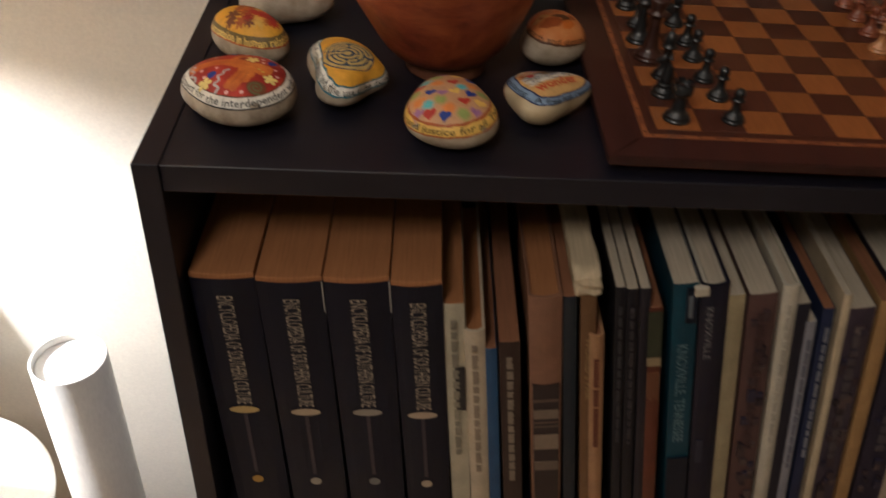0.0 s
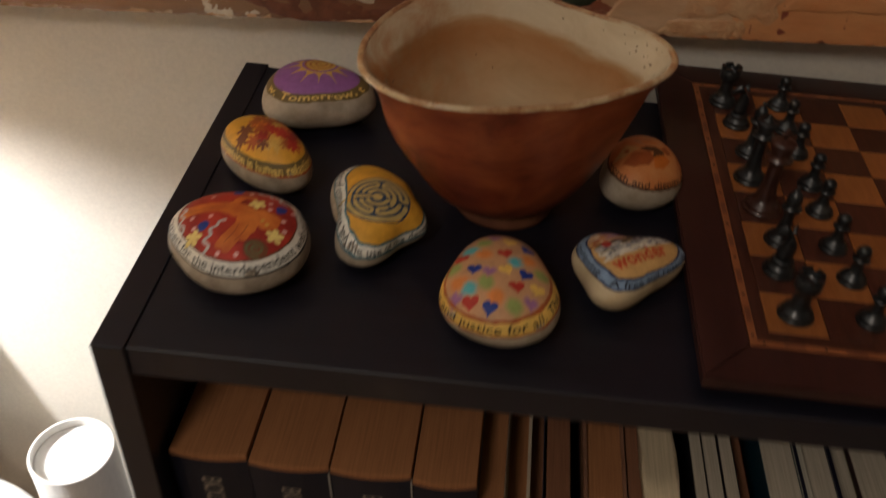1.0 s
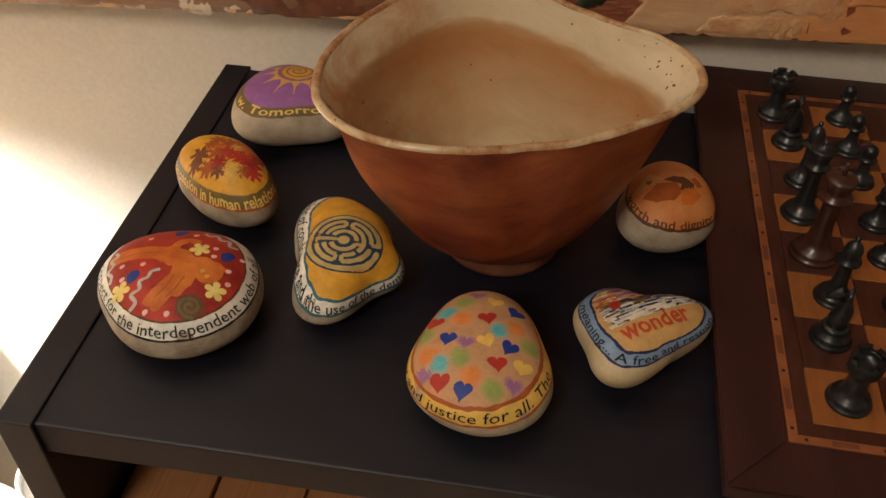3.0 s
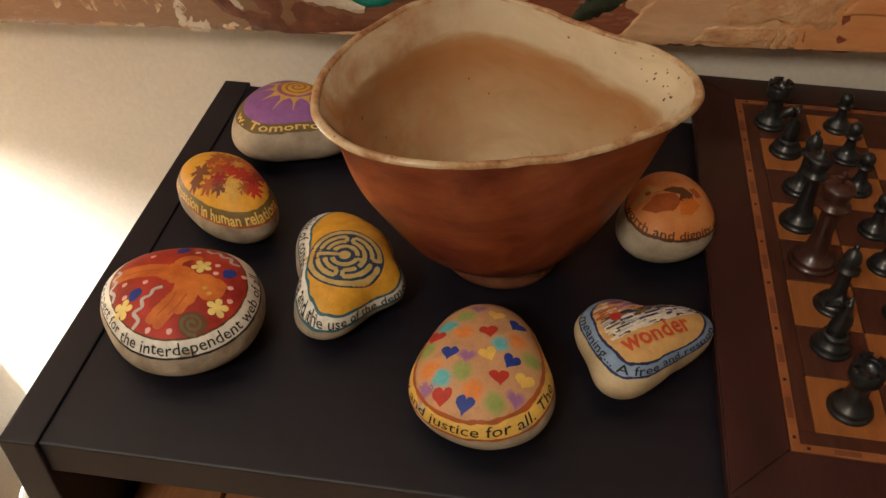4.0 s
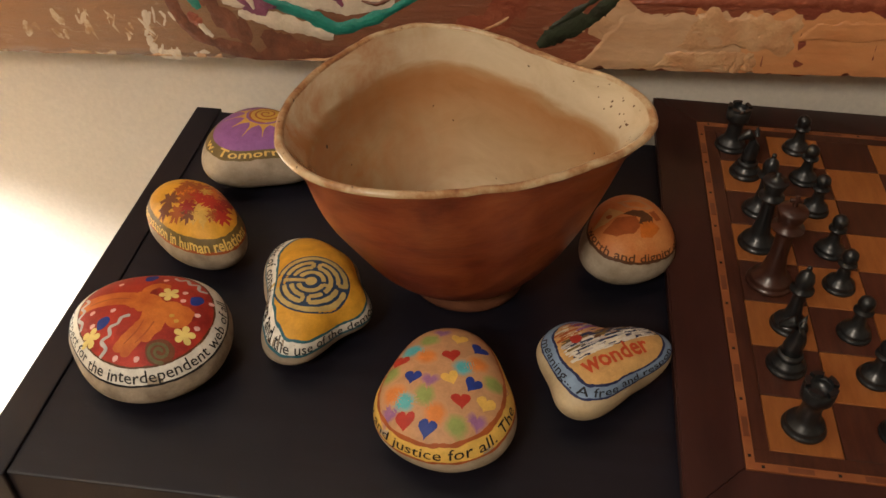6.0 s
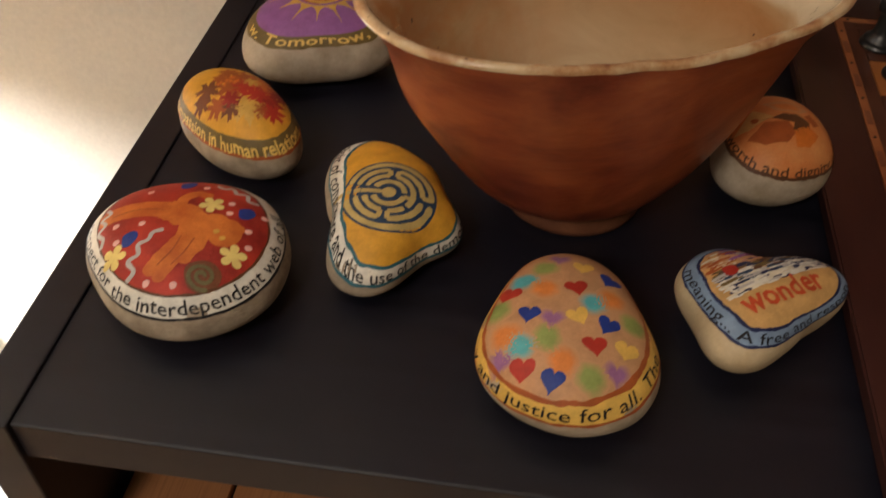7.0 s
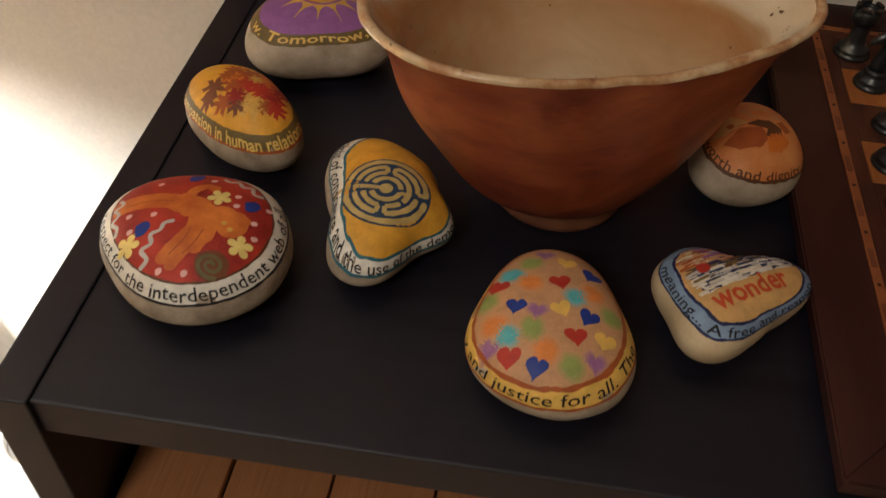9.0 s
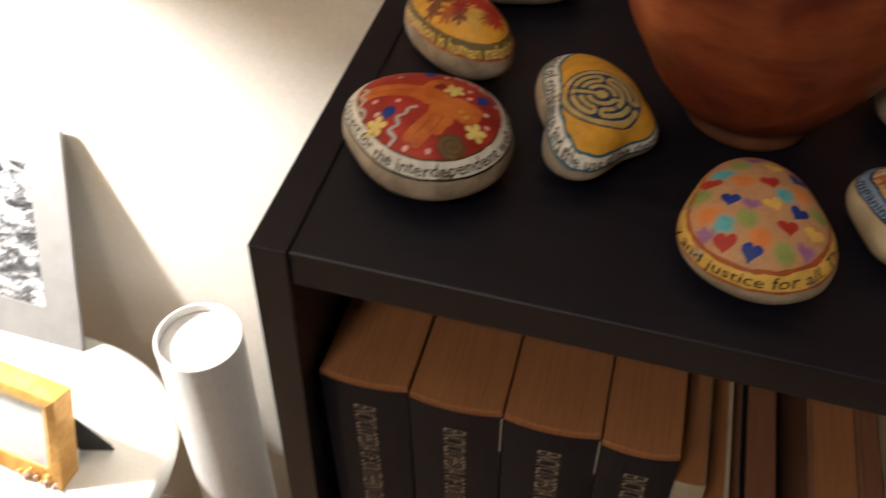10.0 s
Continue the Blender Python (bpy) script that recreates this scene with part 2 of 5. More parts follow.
def shell(name, st, f0, f1, material, parent, lift, label="", wob=0.0, rows=14):
    """painted skin between the rings f0 and f1 (degrees, or angle-value pairs)."""
    N = 120
    ring = lambda f, a: lerp_ring(f, a) if isinstance(f, list) else f
    vs, fs = [], []
    for i in range(rows + 1):
        for k in range(N):
            d = 360 * k / N
            u = i / rows
            f = ring(f0, d) * (1 - u) + ring(f1, d) * u
            if wob and i == rows:
                f += wob * noise.noise(Vector((math.cos(radians(d)) * 6, math.sin(radians(d)) * 6, st.c[0] * 50)))
            vs.append(tuple(st.at(radians(d), radians(max(f, 0.05)), lift)))
    for i in range(rows):
        for k in range(N):
            k2 = (k + 1) % N
            fs.append((i * N + k, (i + 1) * N + k, (i + 1) * N + k2, i * N + k2))
    return mesh_part(name, vs, fs, material, parent, label)


def border(st, f, width, material, parent, lift=0.00045, label="", wob=0.8):
    """painted line of that width (degrees) along the ring f."""
    lift = 0.00022 + (lift - 0.0002) * 0.45
    ring = f if isinstance(f, list) else [(0, f)]
    N = 180
    vs, fs = [], []
    for k in range(N):
        d = 360 * k / N
        p = Vector((math.cos(radians(d)) * 7, math.sin(radians(d)) * 7, st.c[1] * 50 + st.c[0] * 20))
        w = width * (1 + 0.5 * noise.noise(p * 2))
        m = lerp_ring(ring, d) + wob * noise.noise(p)
        vs += [tuple(st.at(radians(d), radians(m - w / 2), lift)), tuple(st.at(radians(d), radians(m + w / 2), lift))]
    for k in range(N):
        k2 = (k + 1) % N
        fs.append((2 * k, 2 * k + 1, 2 * k2 + 1, 2 * k2))
    return mesh_part("painted_line", vs, fs, material, parent, label)


def blob(name, st, x, y, outline, material, parent, lift=0.0005, turn=0.0, label=""):
    """painted mark: outline(angle) gives its plan as (dx, dy) in metres, star-shaped about (x, y)."""
    lift = 0.00022 + (lift - 0.0002) * 0.45
    n, rings = len(outline), 5
    ct, sn = math.cos(radians(turn)), math.sin(radians(turn))
    vs, fs = [tuple(st.plan(x, y, lift))], []
    for i in range(1, rings + 1):
        for dx, dy in outline:
            u = i / rings
            vs.append(tuple(st.plan(x + u * (dx * ct - dy * sn), y + u * (dx * sn + dy * ct), lift)))
    for k in range(n):
        k2 = (k + 1) % n
        fs.append((0, 1 + k, 1 + k2))
        for i in range(rings - 1):
            b = 1 + i * n
            fs.append((b + k, b + n + k, b + n + k2, b + k2))
    ob = mesh_part(name, vs, fs, material, parent, label)
    ob.data.attributes.new("cover", "FLOAT", "POINT").data.foreach_set("value", [1.0] + [1 - i / rings for i in range(1, rings + 1) for _ in outline])
    return ob


def stroke(name, st, pts, width, material, parent, lift=0.0005, label="", steps=8):
    """painted line through plan points."""
    lift = 0.00022 + (lift - 0.0002) * 0.45
    P = []
    for i in range(len(pts) - 1):
        p0, p1, p2, p3 = (Vector(pts[max(0, min(len(pts) - 1, j))]) for j in (i - 1, i, i + 1, i + 2))
        for s in range(steps):
            t = s / steps
            P.append(0.5 * (2 * p1 + (p2 - p0) * t + (2 * p0 - 5 * p1 + 4 * p2 - p3) * t * t + (3 * p1 - p0 - 3 * p2 + p3) * t ** 3))
    P.append(Vector(pts[-1]))
    vs, fs = [], []
    for i, p in enumerate(P):
        d = (P[min(i + 1, len(P) - 1)] - P[max(i - 1, 0)])
        d = d.normalized() if d.length else Vector((1, 0))
        w = width / 2 * (1 + 0.25 * noise.noise(Vector((p.x, p.y, 0)) * 400)) * (0.55 if i in (0, len(P) - 1) else 1)
        for s in (1, 0, -1):
            q = p + Vector((-d.y, d.x)) * w * s
            vs.append(tuple(st.plan(q.x, q.y, lift)))
    for i in range(len(P) - 1):
        b = 3 * i
        fs += [(b, b + 1, b + 4, b + 3), (b + 1, b + 2, b + 5, b + 4)]
    return mesh_part(name, vs, fs, material, parent, label)


def lettering(st, body, a0, a1, inner, outer, material, parent, lift=0.0006, size=0.72, label="", bold=0.006):
    """words that run round the band from the angle a0 to a1 (degrees), hand-painted."""
    lift = 0.00022 + (lift - 0.0002) * 0.75
    for child in parent.children:
        if child.name.startswith("lettered_band"):
            parent = child
    vs, fs, length = text_shape(body, 0.0, bold)
    ring = lambda f, a: lerp_ring(f, a) if isinstance(f, list) else f
    # even steps along the band
    steps = 240
    arc, walked, prev = [0.0], 0.0, None
    for i in range(steps + 1):
        d = a0 + (a1 - a0) * i / steps
        p = st.at(radians(d), radians((ring(inner, d) + ring(outer, d)) / 2))
        if prev is not None:
            walked += (p - prev).length
            arc.append(walked)
        prev = p
    out = []
    for x, y in vs:
        s = x / length * walked
        i = min(range(len(arc)), key=lambda j: abs(arc[j] - s))
        i = max(1, min(len(arc) - 1, i if arc[i] >= s else i + 1))
        u = (s - arc[i - 1]) / max(1e-9, arc[i] - arc[i - 1])
        d = a0 + (a1 - a0) * (i - 1 + u) / steps
        wav = 0.13 * noise.noise(Vector((x * 0.9, 3.1, st.c[0] * 40)))
        yy = (y + wav + 0.07 * noise.noise(Vector((x * 2.2, y * 2.2, 1.7)))) * size + (1 - size) / 2
        fo, fi = ring(outer, d), ring(inner, d)
        out.append(tuple(st.at(radians(d), radians(fo + (fi - fo) * yy), lift)))
    return mesh_part("lettering", out, fs, material, parent, label, smooth=False)


def heart(s):
    pts = []
    for k in range(20):
        t = 2 * math.pi * k / 20
        pts.append((s * 0.06 * 16 * math.sin(t) ** 3 / 1.0, s * 0.06 * (13 * math.cos(t) - 5 * math.cos(2 * t) - 2 * math.cos(3 * t) - math.cos(4 * t))))
    return pts


def disc(s, n=14, wob=0.12, ph=0.0, squash=1.0):
    return [(s * (1 + wob * math.sin(3 * a + ph)) * math.cos(a), s * squash * (1 + wob * math.sin(2 * a + ph)) * math.sin(a)) for a in [2 * math.pi * k / n for k in range(n)]]


def petals(s, n=5, depth=0.62, m=60):
    out = []
    for k in range(m):
        a = 2 * math.pi * k / m
        r = s * (1 - depth + depth * abs(math.cos(n * a / 2)) ** 0.6)
        out.append((r * math.cos(a), r * math.sin(a)))
    return out


def maple(s):
    pts = []
    for k in range(36):
        a = 2 * math.pi * k / 36
        r = 0.38 + 0.52 * abs(math.cos(3.5 * (a - math.pi / 2))) + (0.10 if k % 2 else -0.10)
        pts.append((s * r * math.cos(a), s * r * math.sin(a)))
    return pts


mm = 0.001
# red stone with the interdependent web
st = Stone(0.058, 0.0807, 0.0395, 0.0355, 0.0146, 0.0394, -0.0407, -0.0294, 0.0273, 0.0045, -0.017)
s1 = stone_body(st, "grey pebble painted red with flowers and a white lettered band", M["stone_grey"])
shell("painted_top", st, 0, 50, M["redground"], s1, 0.00022)
shell("lettered_band", st, 50, 69, M["white"], s1, 0.0002, "white painted band", rows=6)
border(st, 50, 2.0, M["brown"], s1)
border(st, 70, 2.6, M["black"], s1)
lettering(st, "respect for the interdependent web of all", 178, 392, 51.5, 68, M["black"], s1, size=0.76, label="black hand-painted words")
for x, y in ((8.5, 10.9), (23.8, -11.6), (-19.3, -18.7)):
    blob("painted_flower", st, x * mm, y * mm, petals(5.0 * mm), M["lemon"], s1, turn=x * 7)
for x, y in ((-15.7, -11.4), (21.8, 10.6), (-6.0, 23.0)):
    blob("painted_spot", st, x * mm, y * mm, disc(3.0 * mm, squash=1.25), M["blue"], s1)
for x, y in ((-3.0, -28.5), (7.0, -27.9), (-23.9, -5.1), (-13.6, -3.9), (-20.6, -12.8), (27.7, -5.9), (28.0, 12.5), (16.3, 8.0), (-18.4, 15.5), (25.5, 1.5), (2, 22), (15, 14)):
    blob("painted_dot", st, x * mm, y * mm, disc(1.35 * mm, 10), M["pink"], s1)
stroke("painted_squiggle", st, [(x * mm, y * mm) for x, y in ((-4, -6), (-7.5, -8), (-8, -11.5), (-11, -14), (-9.5, -18), (-12.5, -21), (-9, -24.5), (-11, -28))], 1.7 * mm, M["silver"], s1)
stroke("painted_squiggle", st, [(x * mm, y * mm) for x, y in ((-33, 6), (-30, 3), (-32.5, 0), (-29.5, -3), (-31, -7), (-27.5, -10), (-27, -14))], 1.5 * mm, M["silver"], s1)
stroke("painted_squiggle", st, [(x * mm, y * mm) for x, y in ((4.8, 26), (8, 24), (11, 26), (14, 22.5), (17.5, 24), (19.5, 19.5), (23.5, 20))], 1.6 * mm, M["silver"], s1)
for pts, w in (([(-32, 2), (-24, 5), (-14, 6.5), (-4, 6)], 5.0), ([(-31, -1.5), (-23, 1), (-13, 2.5), (-3, 2.5)], 5.0), ([(-8, 5), (0, 3), (8, -1), (15, -3)], 11.5), ([(2, 1), (4, -7), (1, -15), (-3, -23)], 5.2), ([(6, -2), (7.5, -9), (5, -17), (1, -25)], 5.2), ([(10, -4), (11, -10), (8, -17)], 5.0), ([(-2, 5), (-3, 12), (1, 16.5), (5, 16)], 4.4), ([(10, 0), (16, -2), (21, -3.5)], 10.0), ([(14, 2), (19, 3), (22, 1)], 4.0)):
    stroke("painted_creature", st, [(x * mm, y * mm) for x, y in pts], w * mm, M["creature"], s1, 0.00038)
for x, y, r in ((18, -3, 6.4), (13, 1, 5.5), (-3, -23.4, 2.7), (1, -25.2, 2.7), (8, -17.4, 2.6), (-32, 2, 2.4), (-30.5, -1.5, 2.4), (5, 16, 2.2), (15.5, 3.6, 2.0), (22.5, 1.2, 2.0), (2, 3, 6.0)):
    blob("painted_creature", st, x * mm, y * mm, disc(r * mm, 18, 0.05, x), M["creature"], s1, 0.00038 + 0.000002 * abs(x))
for pts in ([(-28, 0.3), (-18, 3.8), (-8, 4.4)], [(3.5, -8), (2.5, -15), (-1, -22)], [(8.5, -8), (7, -15), (4, -21)]):
    stroke("painted_fold", st, [(x * mm, y * mm) for x, y in pts], 0.6 * mm, M["rust"], s1, 0.00046)
blob("painted_disc", st, 16 * mm, -22.5 * mm, disc(6.6 * mm, 20, 0.05, squash=0.9), M["umber"], s1, 0.00034)
spiral = [(16 + r * math.cos(a), -22.5 + 0.85 * r * math.sin(a)) for a, r in ((k * 0.55, 0.6 + k * 0.24) for k in range(22))]
stroke("painted_spiral", st, [(x * mm, y * mm) for x, y in spiral], 1.5 * mm, M["greygreen"], s1, 0.0009, steps=3)
for x, y in ((15, -3), (18, -5.5)):
    blob("painted_dot", st, x * mm, y * mm, disc(1.2 * mm, 10), M["gold"], s1, 0.0006)

# yellow stone with maple leaves
st = Stone(0.0504, 0.1648, 0.0286, 0.039, 0.0160, 0.0629, -0.2533, -0.0102, -0.0174, 0.0136, -0.0113)
s2 = stone_body(st, "pebble painted yellow with red and brown maple leaves", M["stone_grey"])
shell("painted_top", st, 0, 57, M["ochre"], s2, 0.00022)
shell("lettered_band", st, 57, 74, M["olive"], s2, 0.0002, "dark brown painted band", rows=6)
border(st, 57, 3.5, M["olive"], s2)
border(st, 75, 4.0, M["rust"], s2)
lettering(st, "compassion in human relations", 174, 346, 58, 74, M["cleargold"], s2, size=0.95, label="gold hand-painted words", bold=0.02)
rnd = random.Random(21)
for x, y, sz, c in ((-10, -4, 6, "umber"), (-11, -10, 4.5, "umber"), (-3, 3, 6, "orange"), (3, 8, 6.5, "rust"), (-5, 10, 5, "rust"), (10, 10, 6, "orange"), (0, -3, 6.5, "rust"), (6, 0, 7, "red"), (13, 4, 6, "orange"), (12, -3, 6.5, "red"), (19, 3, 5.5, "deepred"), (18, -5, 6, "deepred"), (21, -11, 5, "red"), (2, -9, 5, "deepred"), (-3, -13, 5, "rust"), (4, -14, 5, "umber"), (11, -12, 8, "gold"), (16, 11, 5, "rust"), (17, -12, 4.5, "rust"), (7, 5, 4, "gold"), (-7, 4, 4, "rust")):
    blob("painted_leaf", st, x * mm, y * mm, maple(sz * 1.18 * mm), M[c], s2, 0.0004 + 0.00003 * rnd.random(), rnd.uniform(0, 360))

# gold stone with a labyrinth
st = Stone(0.1281, 0.1212, 0.0338, 0.0327, 0.0126, -0.1978, -0.1221, 0.0992, 0.0731, 0.0237, -0.0683, -0.0151, -0.0615)
s3 = stone_body(st, "pebble painted gold with a blue labyrinth and white band", M["stone_grey"])
IN3 = [(134, 38), (164, 33), (212, 38), (246, 42), (258, 50), (270, 60), (286, 67), (308, 73), (330, 73), (346, 68), (2, 63), (60, 62), (100, 52)]
OUT3 = [(146, 57), (180, 60), (212, 68), (246, 67), (256, 73), (268, 78), (282, 83), (308, 90), (340, 87), (10, 80), (60, 76), (100, 72)]
shell("painted_top", st, 0, IN3, M["ochre"], s3, 0.00022)
shell("lettered_band", st, IN3, OUT3, M["white"], s3, 0.0002, "white painted band", rows=6)
border(st, IN3, 3.5, M["teal"], s3)
border(st, OUT3, 3.5, M["teal"], s3)
lettering(st, "right of conscience and the use of the democ", 128, 352, IN3, OUT3, M["black"], s3, size=0.74, label="black hand-painted words")
LX, LY = 3.4, -7.6
blob("labyrinth_ground", st, LX * mm, LY * mm, disc(19.0 * mm, 48, 0.0), M["slate"], s3, 0.00042, label="dark blue disc under the path")


def ring_path(r, a0, a1):
    n = max(3, int(abs(a1 - a0) / 9))
    return [((LX + r * math.cos(radians(a0 + (a1 - a0) * k / n))) * mm, (LY + r * math.sin(radians(a0 + (a1 - a0) * k / n))) * mm) for k in range(n + 1)]


PATHS = ((16.9, 4, 166), (16.9, 194, 356), (13.3, 6, 82), (13.3, 98, 166), (13.3, 194, 262), (13.3, 278, 354), (9.7, -34, 82), (9.7, 98, 164), (9.7, 196, 262), (9.7, 278, 318), (6.2, 8, 158), (6.2, 202, 352))
for r, a0, a1 in PATHS:
    stroke("labyrinth_path", st, ring_path(r, a0, a1), 2.3 * mm, M["palegold"], s3, 0.00052, steps=3)
for a, r0, r1 in ((6, 16.9, 13.3), (82, 13.3, 9.7), (98, 13.3, 9.7), (262, 13.3, 9.7), (278, 13.3, 9.7), (352, 9.7, 6.2), (180, 23, 1.5)):
    stroke("labyrinth_path", st, [((LX + r * math.cos(radians(a))) * mm, (LY + r * math.sin(radians(a))) * mm) for r in (r0, (r0 + r1) / 2, r1)], 2.1 * mm, M["palegold"], s3, 0.00053, steps=3)
blob("labyrinth_centre", st, LX * mm, LY * mm, disc(2.9 * mm, 16, 0.03), M["palegold"], s3, 0.00054)

# stone with coloured hearts
st = Stone(0.2075, 0.062, 0.0352, 0.0350, 0.0155, -0.11, -0.0323, 0.0011, -0.0681, 0.002, 0.0012)
s4 = stone_body(st, "tan pebble painted with coloured hearts and a yellow band", M["stone"])
IN4 = [(90, 62), (180, 62), (208, 66), (232, 66), (254, 63), (278, 58), (302, 53), (328, 50), (350, 50), (30, 56)]
OUT4 = [(90, 78), (180, 84), (208, 90), (232, 88), (258, 84), (282, 80), (304, 76), (328, 71), (350, 72), (30, 74)]
shell("painted_top", st, 0, IN4, M["flesh"], s4, 0.00022)
shell("lettered_band", st, IN4, OUT4, M["yellow"], s4, 0.0002, "yellow painted band", rows=6)
border(st, IN4, 5.0, M["rust"], s4)
border(st, OUT4, 3.2, M["rust"], s4)
lettering(st, "y and justice for all. The", 199, 346, IN4, OUT4, M["black"], s4, size=0.56, label="black hand-painted words", bold=0.002)
for c, spots in {
    "red": ((-15.3, -24.4), (8.2, -14.1), (0.4, 11.3), (-23.2, 8.4)), "blue": ((-4.9, -27.9), (-15.4, -3.3), (12.5, -4.5), (12.8, 19.0)),
    "mauve": ((-7.1, -5.1), (-22.9, -20.7), (16.4, -22.6), (-6.1, 28.6)), "yellow": ((1.7, -2.6), (19.2, -12.9), (2.5, 23.9)),
    "softorange": ((-2.3, -21.9), (-22.6, -12.0), (-11.0, 9.2), (13.0, 8.1)), "softgreen": ((-8.3, -13.2), (7.6, -26.3), (-26.8, 0.9), (-11.5, 21.7), (21.6, -0.8)),
    "softcyan": ((-17.1, -16.6), (7.2, 4.2), (-18.6, 14.5)),
}.items():
    for x, y in spots:
        blob("painted_heart", st, x * mm * 0.97, y * mm * 0.97, [(dx * (1 + 0.22 * noise.noise(Vector((x, y, k * 0.4)))), dy * (1 + 0.22 * noise.noise(Vector((y, x, k * 0.4))))) for k, (dx, dy) in enumerate(disc(6.4 * mm, 20, 0.09, x) if c.startswith("soft") else heart((6.0 if c == "mauve" else 4.4) * mm))], M[c], s4, 0.00028 if c in ("softorange", "softgreen", "softcyan", "mauve") else 0.0005, (x * 37 + y * 53) % 70 - 35)

# heart-shaped stone with the word wonder
st = Stone(0.2755, 0.0928, 0.0275, 0.0305, 0.0172, 0.0826, 0.1242, 0.082, 0.1983, -0.023, 0.0264, -0.0644, 0.019)
s5 = stone_body(st, "heart-shaped tan pebble painted with blue band and red word", M["stone_tan"])
IN5 = [(152, 50), (188, 40), (234, 36), (262, 43), (304, 50), (348, 57), (14, 57), (32, 60), (70, 54), (105, 48)]
OUT5 = [(164, 67), (198, 63), (236, 56), (260, 60), (294, 68), (348, 79), (10, 76), (40, 76), (70, 72), (105, 66)]
shell("painted_top", st, 0, IN5, M["tan"], s5, 0.00022)
shell("lettered_band", st, IN5, OUT5, M["bluegrey"], s5, 0.0002, "pale blue painted band", rows=6)
border(st, IN5, 3.6, M["navy"], s5)
border(st, OUT5, 3.2, M["navy"], s5)
lettering(st, "meaning... A free and respon", 166, 378, IN5, OUT5, M["black"], s5, size=0.64, label="black hand-painted words")
rnd = random.Random(5)
# a seashore in short strokes along the word: surf next to it, then sand, rocks and a pale sky
along, across = Vector((0.82, 0.57)), Vector((-0.57, 0.82))
BANDS = ((3.2, ("white", "white", "cream", "silver", "white", "navy")), (6.5, ("white", "navy", "silver", "cream", "slate", "white")), (9.5, ("navy", "slate", "olive", "silver", "white", "brown")), (13.0, ("olive", "brown", "violet", "silver", "navy", "mauve")), (99.0, ("violet", "purple", "rust", "silver", "bluegrey", "flesh", "purple")))
made = 0
while made < 560:
    p = Vector((rnd.uniform(-30, 32), rnd.uniform(-30, 34)))
    q = p - Vector((-5.5, -16.8))
    up, far = q.dot(across) - 8.6, q.dot(along)
    w = rnd.uniform(3.0, 8.0)
    pts = [p, p + along * w * 0.5 + across * rnd.uniform(-0.3, 0.3), p + along * w]
    if up < 0 or any(v.length > 965 * st.radius(math.atan2(v.y, v.x)) * math.sin(radians(lerp_ring(IN5, math.degrees(math.atan2(v.y, v.x))))) ** 0.8 for v in pts):
        continue
    c = rnd.choice(next(names for lim, names in BANDS if up < lim))
    if far < 9 and up > 13:
        c = rnd.choice(("cream", "tan", "flesh", "rust"))
    stroke("brush_stroke", st, [(v.x * mm, v.y * mm) for v in pts], rnd.uniform(0.6, 1.5) * mm, M[c], s5, 0.0004 + 0.0000007 * made, steps=3)
    made += 1
blob("painted_spot", st, -11 * mm, 3 * mm, disc(2.8 * mm), M["red"], s5, 0.0012)
tv, tf, tl = text_shape("wonder", 0.0, 0.022)
wa, wb = Vector((-5.5, -16.8)) * mm, Vector((23.8, 3.6)) * mm
wd = wb - wa
wn = Vector((-wd.y, wd.x)).normalized() * 8.4 * mm
mesh_part("lettering", [tuple(st.plan(*(wa + wd * (x / tl) + wn * (y * (1 + 0.1 * math.sin(x * 2)))), 0.0007)) for x, y in tv], tf, M["vermilion"], s5, "red hand-painted word", smooth=False)

# orange stone behind the bowl
st = Stone(0.2912, 0.1885, 0.0282, 0.038, 0.0153, -0.08, 0.05, 0.0232, -0.0456)
s6 = stone_body(st, "pale pebble painted orange with brown figures and letters", M["stone"])
OUT6 = [(180, 54), (220, 58), (250, 63), (290, 69), (330, 73), (20, 73), (90, 62)]
IN6 = [(a, f - 14) for a, f in OUT6]
shell("painted_top", st, 0, OUT6, M["orangeground"], s6, 0.00022)
border(st, OUT6, 4.0, M["brown"], s6)
lettering(st, "worth and dignity of every per", 202, 425, IN6, OUT6, M["brown"], s6, size=0.74, label="dark brown hand-painted words", bold=0.012)
for outline, c in (
    ([(-20, -11), (-12, 3), (-4, -2), (-8, -5), (-12, -8), (-14, -10)], "tan"), ([(-15, -15), (-8, -6), (2, -4), (5, -10), (1, -16), (-8, -18)], "rust"), ([(4, -9), (10, -5), (15, -8), (11, -15), (5, -17)], "orange"),
    ([(-5, -3), (0, 1), (6, 1.5), (11, -2), (11, -6), (6, -10), (3.5, -9), (6, -5), (2, -4)], "brown"), ([(-8, 8), (4, 12), (12, 7), (8, 3), (-3, 3)], "softorange"), ([(-3, -12), (3, -11), (2, -15), (-3, -15)], "deepred"), ([(12, 4), (16, -1), (13, -4), (9, 1)], "rust"),
):
    mx_, my_ = sum(p[0] for p in outline) / len(outline), sum(p[1] for p in outline) / len(outline)
    ring = []
    for (xa, ya), (xb, yb) in zip(outline, outline[1:] + outline[:1]):
        for k in range(4):
            px, py = xa + (xb - xa) * k / 4, ya + (yb - ya) * k / 4
            ring.append(((px - mx_ + 0.5 * noise.noise(Vector((px, py, 1)))) * mm, (py - my_ + 0.5 * noise.noise(Vector((px, py, 5)))) * mm))
    blob("painted_patch", st, mx_ * mm, my_ * mm, ring, M[c], s6, 0.0004 + 0.00001 * (len(outline) + abs(mx_)))
blob("painted_spot", st, -12 * mm, -5 * mm, disc(1.6 * mm, 12, 0.1), M["rust"], s6, 0.0007)

